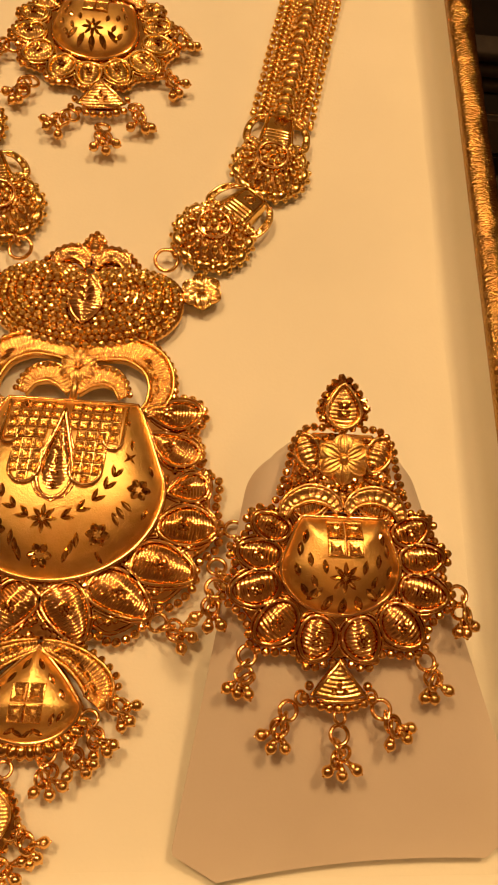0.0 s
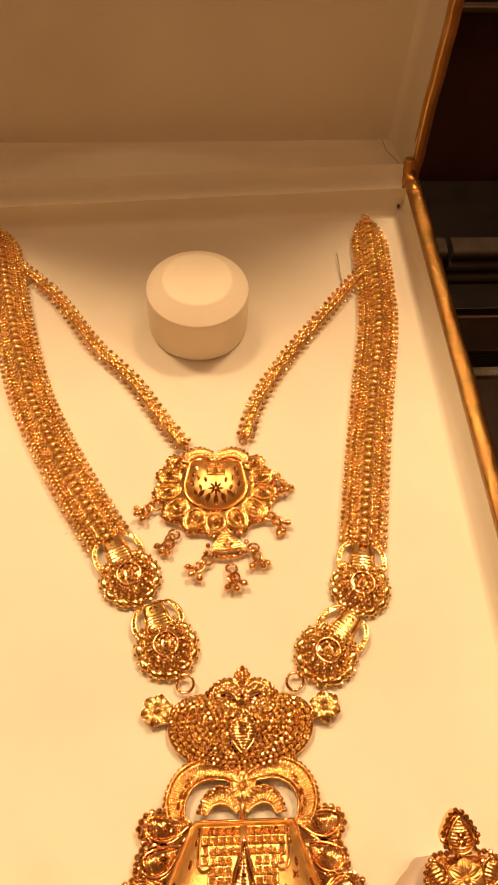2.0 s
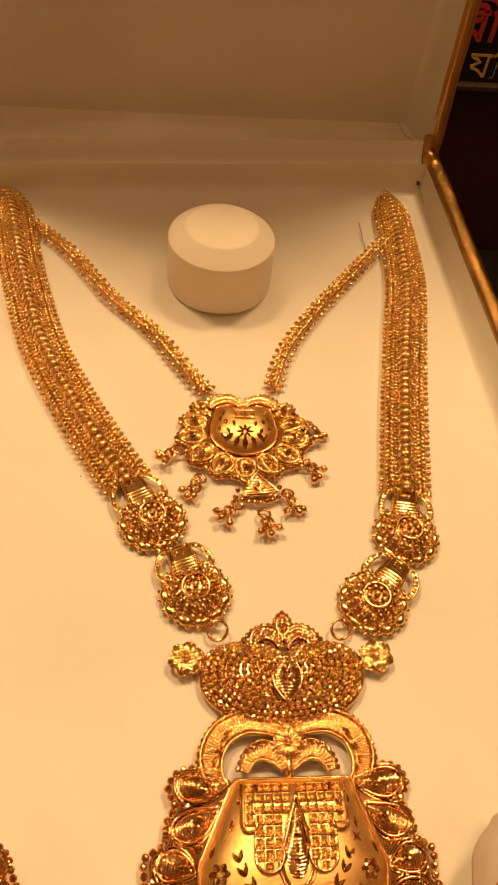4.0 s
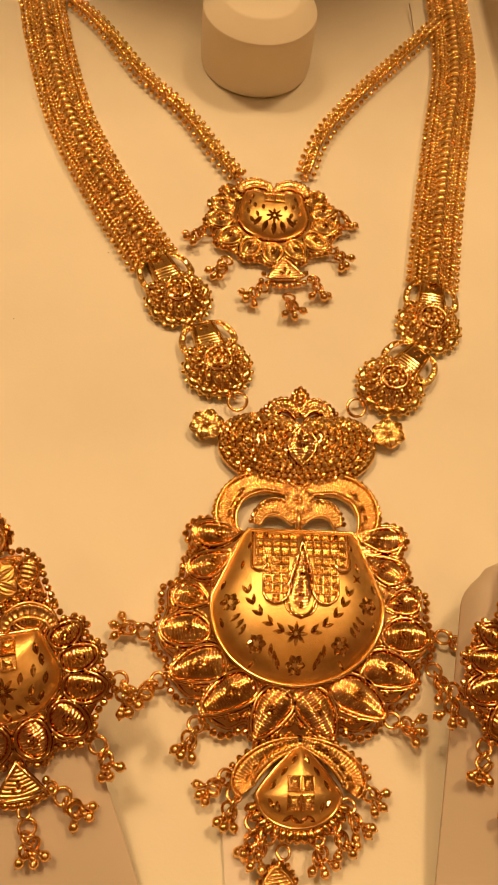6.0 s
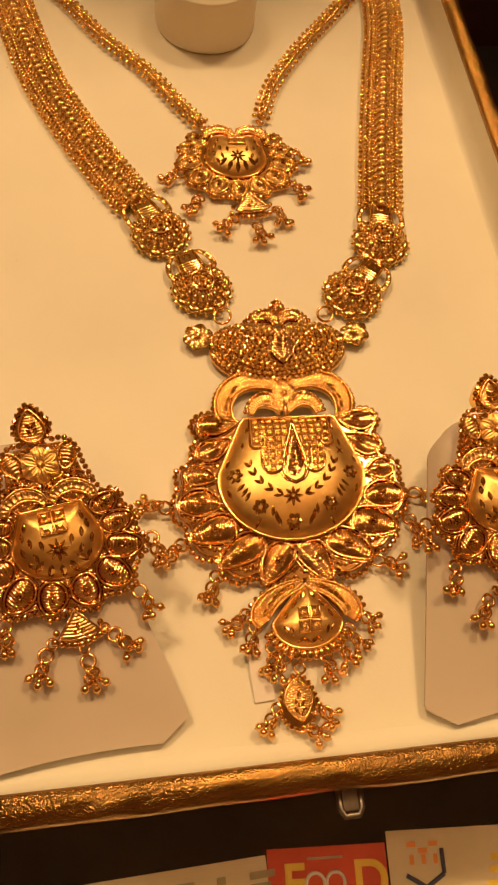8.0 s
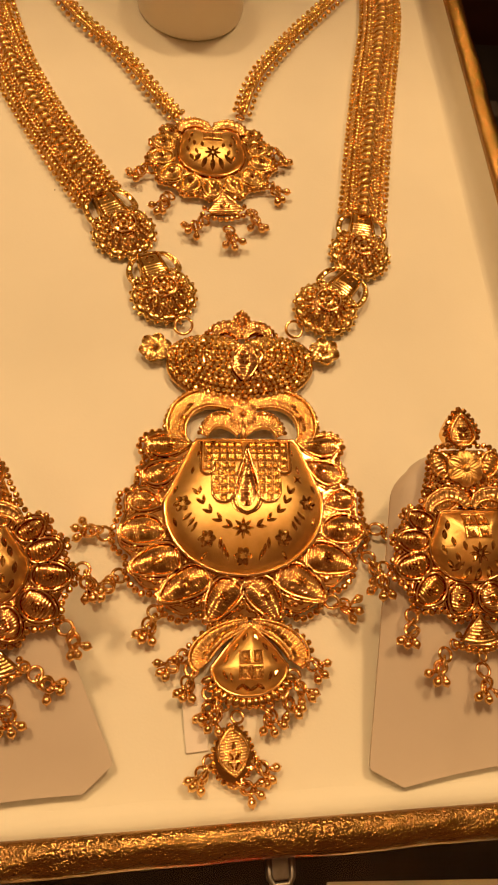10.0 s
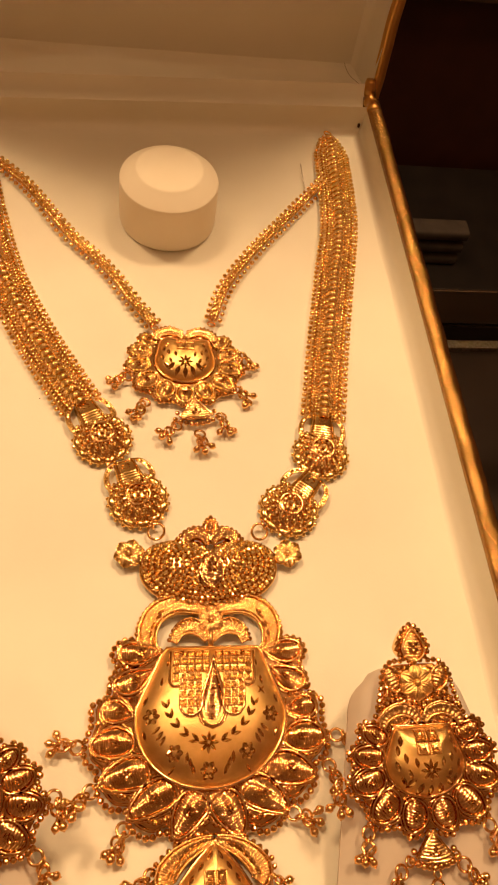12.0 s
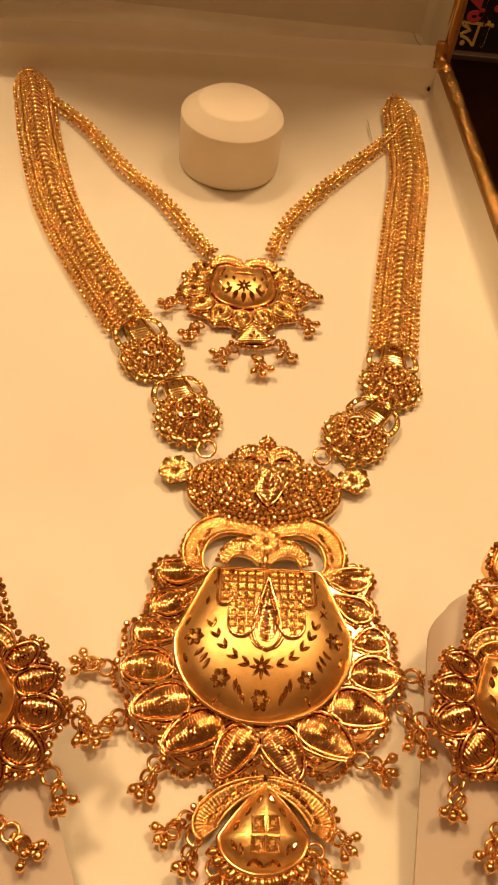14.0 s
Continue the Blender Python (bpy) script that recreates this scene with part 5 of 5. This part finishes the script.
def fan_drop(parent, x, y, size, z, turn=0.0, m=None):
    """A little ribbed triangle with a grain fringe."""
    g = Geo()
    r = Matrix.Rotation(radians(turn), 3, "Z")

    def place(a, b, c):
        q = r @ Vector((a, b, 0))
        return (x + q.x, y + q.y, c)

    g.sheet(lambda u, s: place((2 * u - 1) * 0.58 * size * s ** 0.9, (0.42 - 0.72 * s - 0.10 * s * (1 - (2 * u - 1) ** 2)) * size, z + 0.26 + 0.05 * (1 - (2 * u - 1) ** 2) + 0.014 * (abs(math.sin(math.pi * 8 * s)) - 0.5)), 10, 64)
    g.sheet(lambda u, s: place((2 * u - 1) * 0.60 * size * s ** 0.9, (0.44 - 0.78 * s) * size, z + 0.06), 6, 8)
    part("fan", g, gold_chased, parent, "ribbed gold fan", m=m)
    g = Geo()
    rim = [place(0, 0.46 * size, z + 0.27), place(0.62 * size, -0.32 * size, z + 0.27), place(0.32 * size, -0.44 * size, z + 0.27), place(-0.32 * size, -0.44 * size, z + 0.27), place(-0.62 * size, -0.32 * size, z + 0.27)]
    g.tube(rim, 0.038, 6, True)
    part("fan_rim", g, gold_wire, parent, m=m)
    g = Geo()
    for k in range(9):
        a = (k - 4) / 4
        g.bead(place(a * 0.78 * size, (-0.62 + 0.24 * a * a) * size, z + 0.2), (0.085, 0.085, 0.08), 2)
    for side in (-1, 1):
        g.bead(place(0.68 * side * size, -0.12 * size, z + 0.2), 0.08)
    part("beading", g, gold, parent, stuff=True, m=m)
    g = Geo()
    for side in (-1, 1):
        p = place(0.12 * side * size, -0.20 * size, 0)
        cut_leaf(g, p[0], p[1], turn + 90 - 45 * side, 0.2 * size, 0.07, lambda a, b: z + 0.335)
    p = place(0, -0.05 * size, 0)
    cut_leaf(g, p[0], p[1], turn + 90, 0.22 * size, 0.08, lambda a, b: z + 0.335)
    part("engraving", g, gold_cut, parent, "", False, stuff=True, m=m)


# ---- the short necklace ----
short = thing("short_necklace", "short gold necklace with small domed pendant", "necklace")


def thin_chain(ctrl):
    path = [(x, y, 0.2) for x, y in ctrl]
    g = braid(even(path, 0.135), 0.0, 0.135, 0.27, 0.135)
    q, mid = Geo(), Geo()
    for i, (p, d) in enumerate(even(path, 0.28)):
        nx, ny = -d[1], d[0]
        for side in (-1, 1):
            o = 0.25 * side + rng.uniform(-0.012, 0.012)
            q.bead((p[0] + nx * o, p[1] + ny * o, 0.19), 0.082)
            o = 0.10 * side
            mid.bead((p[0] + nx * o + d[0] * 0.14, p[1] + ny * o + d[1] * 0.14, 0.30), 0.06)
        mid.bead((p[0], p[1], 0.345), 0.068)
    base = Geo()
    base.tube([p for p, _ in even(path, 0.2)], 0.15, 8, flat=0.8)
    core = part("chain", base, gold_braid, short, "thin woven gold chain")
    part("granulation", g, gold_grain, core, "braided links along the chain", True, True)
    part("granulation", mid, gold_grain, core, "middle row of round grains", True, True)
    part("granulation", q, gold_grain, core, "rows of round edge grains", True, True)
    return core


thin_chain([(-6.98, 21.50), (-5.55, 19.95), (-4.10, 17.74), (-2.76, 16.16), (-1.72, 14.50), (-1.12, 13.62)])
thin_chain([(5.86, 21.12), (4.16, 19.00), (2.62, 17.08), (1.48, 15.34), (0.94, 13.88)])
for x, y in ((-1.06, 13.42), (0.86, 13.62)):
    g = Geo()
    g.ring((x, y, 0.2), 0.13, 0.032, (0.2, 0.3, 1))
    g.ring((x, y + 0.2, 0.2), 0.11, 0.03, (0.9, 0.2, 0.4))
    part("jump_ring", g, gold_wire, short, "round gold jump ring")
MEDAL = cm(-0.10, 12.02, 0.0, 0, 0, -2)
HALF = ((0.63, -1.16, -62, 0.68, 0.54), (1.20, -0.80, -38, 0.72, 0.54), (1.48, -0.22, -12, 0.70, 0.50), (1.44, 0.34, 8, 0.62, 0.44), (1.20, 0.80, 28, 0.54, 0.42))
SMALL = [(-x, y, 180 - a, p, q) for x, y, a, p, q in reversed(HALF)] + [(0, -1.30, 270, 0.64, 0.54)] + list(HALF)
flower_medallion(short, 0.98, SMALL, MEDAL, shape=(1.0, 0.86, 1.5, 0.90, 0.82), star=-0.28, leaf=gold_grain)
fan_drop(short, 0.33, -1.84, 0.86, 0.0, 6, MEDAL)
for k, (x, y, a) in enumerate(((-1.80, -0.64, -58), (-1.24, -1.60, -32), (1.86, 0.40, 34), (1.62, -1.00, 42), (-0.24, -2.44, -42), (0.45, -2.70, 12), (1.12, -2.04, 20))):
    hang_bells(x, y, 0.17, a, short, k, 1.1, MEDAL)


# ---- earrings ----
def earring(m):
    ob = thing("earring", "domed gold drop earring with petals and bells on white card", "earring", m, "pair of earrings")
    half = ((0.36, -1.14, -74, 0.70, 0.58), (1.02, -0.92, -44, 0.80, 0.58), (1.38, -0.38, -15, 0.80, 0.54), (1.34, 0.16, 6, 0.72, 0.48), (1.16, 0.62, 22, 0.62, 0.42))
    pet = [(-x, y, 180 - a, p, q) for x, y, a, p, q in reversed(half)] + list(half)
    flower_medallion(ob, 1.0, pet)
    # flower stage
    part("stage_flower", blossom(0.0, 1.76, 0.22, 0.42, 6, 30), gold_satin, ob, "six-petalled gold flower")
    g = Geo()
    g.plate([(-1.05, 0.9), (1.05, 0.9), (0.86, 1.4), (0.74, 1.95), (0.5, 2.2), (-0.5, 2.2), (-0.74, 1.95), (-0.86, 1.4)], 0.04, 0.2, 0.04)
    part("stage_plate", g, gold_chased, ob, "", False)
    g = Geo()
    q = random.Random(11)
    for i in range(260):
        x, y = q.uniform(-0.9, 0.9), q.uniform(1.15, 2.15)
        if abs(x) < 1.05 - 0.35 * (y - 0.9) and math.hypot(x, y - 1.74) > 0.34:
            g.bead((x, y, 0.21), q.uniform(0.045, 0.07), 1)
    part("granulation", g, gold, ob, "small grains round the flower", False, True)
    for side in (-1, 1):
        part("stage_leaf", petal(0.60 * side, 1.86, 90 - 22 * side, 0.62, 0.40, 0.10, 0.18, 7, 0.0, 1.1, 0.012, False), gold_chased, ob, "small ribbed gold leaf")
        g = Geo()
        beads_along(g, [(1.02 * side, 1.25, 0.22), (0.90 * side, 1.65, 0.22), (0.84 * side, 2.0, 0.22), (0.62 * side, 2.26, 0.22), (0.36 * side, 2.28, 0.22)], 0.07, 0.135)
        beads_along(g, [(0.55 * side, 1.48, 0.26), (0.3 * side, 1.32, 0.26), (0.0, 1.28, 0.26)], 0.06, 0.13)
        part("beading", g, gold, ob, "", False)
    # stud
    g = Geo()
    g.tube([(0, 2.1, 0.15), (0, 2.35, 0.15)], 0.07, 6)
    part("stud_link", g, gold_wire, ob)
    gx = petal(-0.02, 2.64, -90, 0.74, 0.54, 0.05, 0.28, 11, 0.0, 1.5, 0.010, False)
    part("stud_leaf", gx, gold_chased, ob, "ribbed leaf stud")
    g = Geo()
    for k in range(2):
        for side in (-1, 1):
            cut_leaf(g, -0.02 + 0.06 * side, 2.5 + 0.15 * k, 90 - 38 * side, 0.18, 0.08, lambda x, y: 0.345)
    part("engraving", g, gold_cut, ob, "", False)
    pts = []
    for i in range(20):
        a = 2 * math.pi * i / 20
        pts.append((-0.02 + 0.40 * math.cos(a) * (1 - 0.42 * max(0, math.sin(a))), 2.62 + (0.52 if math.sin(a) > 0 else 0.36) * math.sin(a), 0.24))
    g = Geo()
    beads_along(g, pts, 0.078, 0.145, 1, True)
    part("beading", g, gold, ob, "", False)
    g = Geo()
    g.plate([(p[0], p[1]) for p in pts], -0.1, 0.26, 0.03)
    part("stud_plate", g, gold, ob, "", False)
    fan_drop(ob, 0.02, -1.80, 0.70, 0.0, 0)
    for x, y in ((-0.58, -2.08), (0.05, -2.36), (0.56, -2.04)):
        g = Geo()
        g.ring((x, y, 0.2), 0.11, 0.03, (0.5, 0.3, 1), 16, 6)
        part("jump_ring", g, gold_wire, ob)
    for k, (x, y, a) in enumerate(((-2.02, -0.38, -8), (-1.46, -1.42, -12), (2.0, -0.36, 12), (1.46, -1.44, 16), (-0.76, -2.26, -25), (0.06, -2.62, 4), (0.72, -2.22, 40))):
        hang_bells(x, y, 0.12, a, ob, k, 1.02)
    return ob


pair = earring(cm(4.95, -0.59, 1.49, 13.0, 0, -0.5))
copy_thing(pair, cm(-5.58, -0.74, 1.64, 18.0, 0, 10.0))
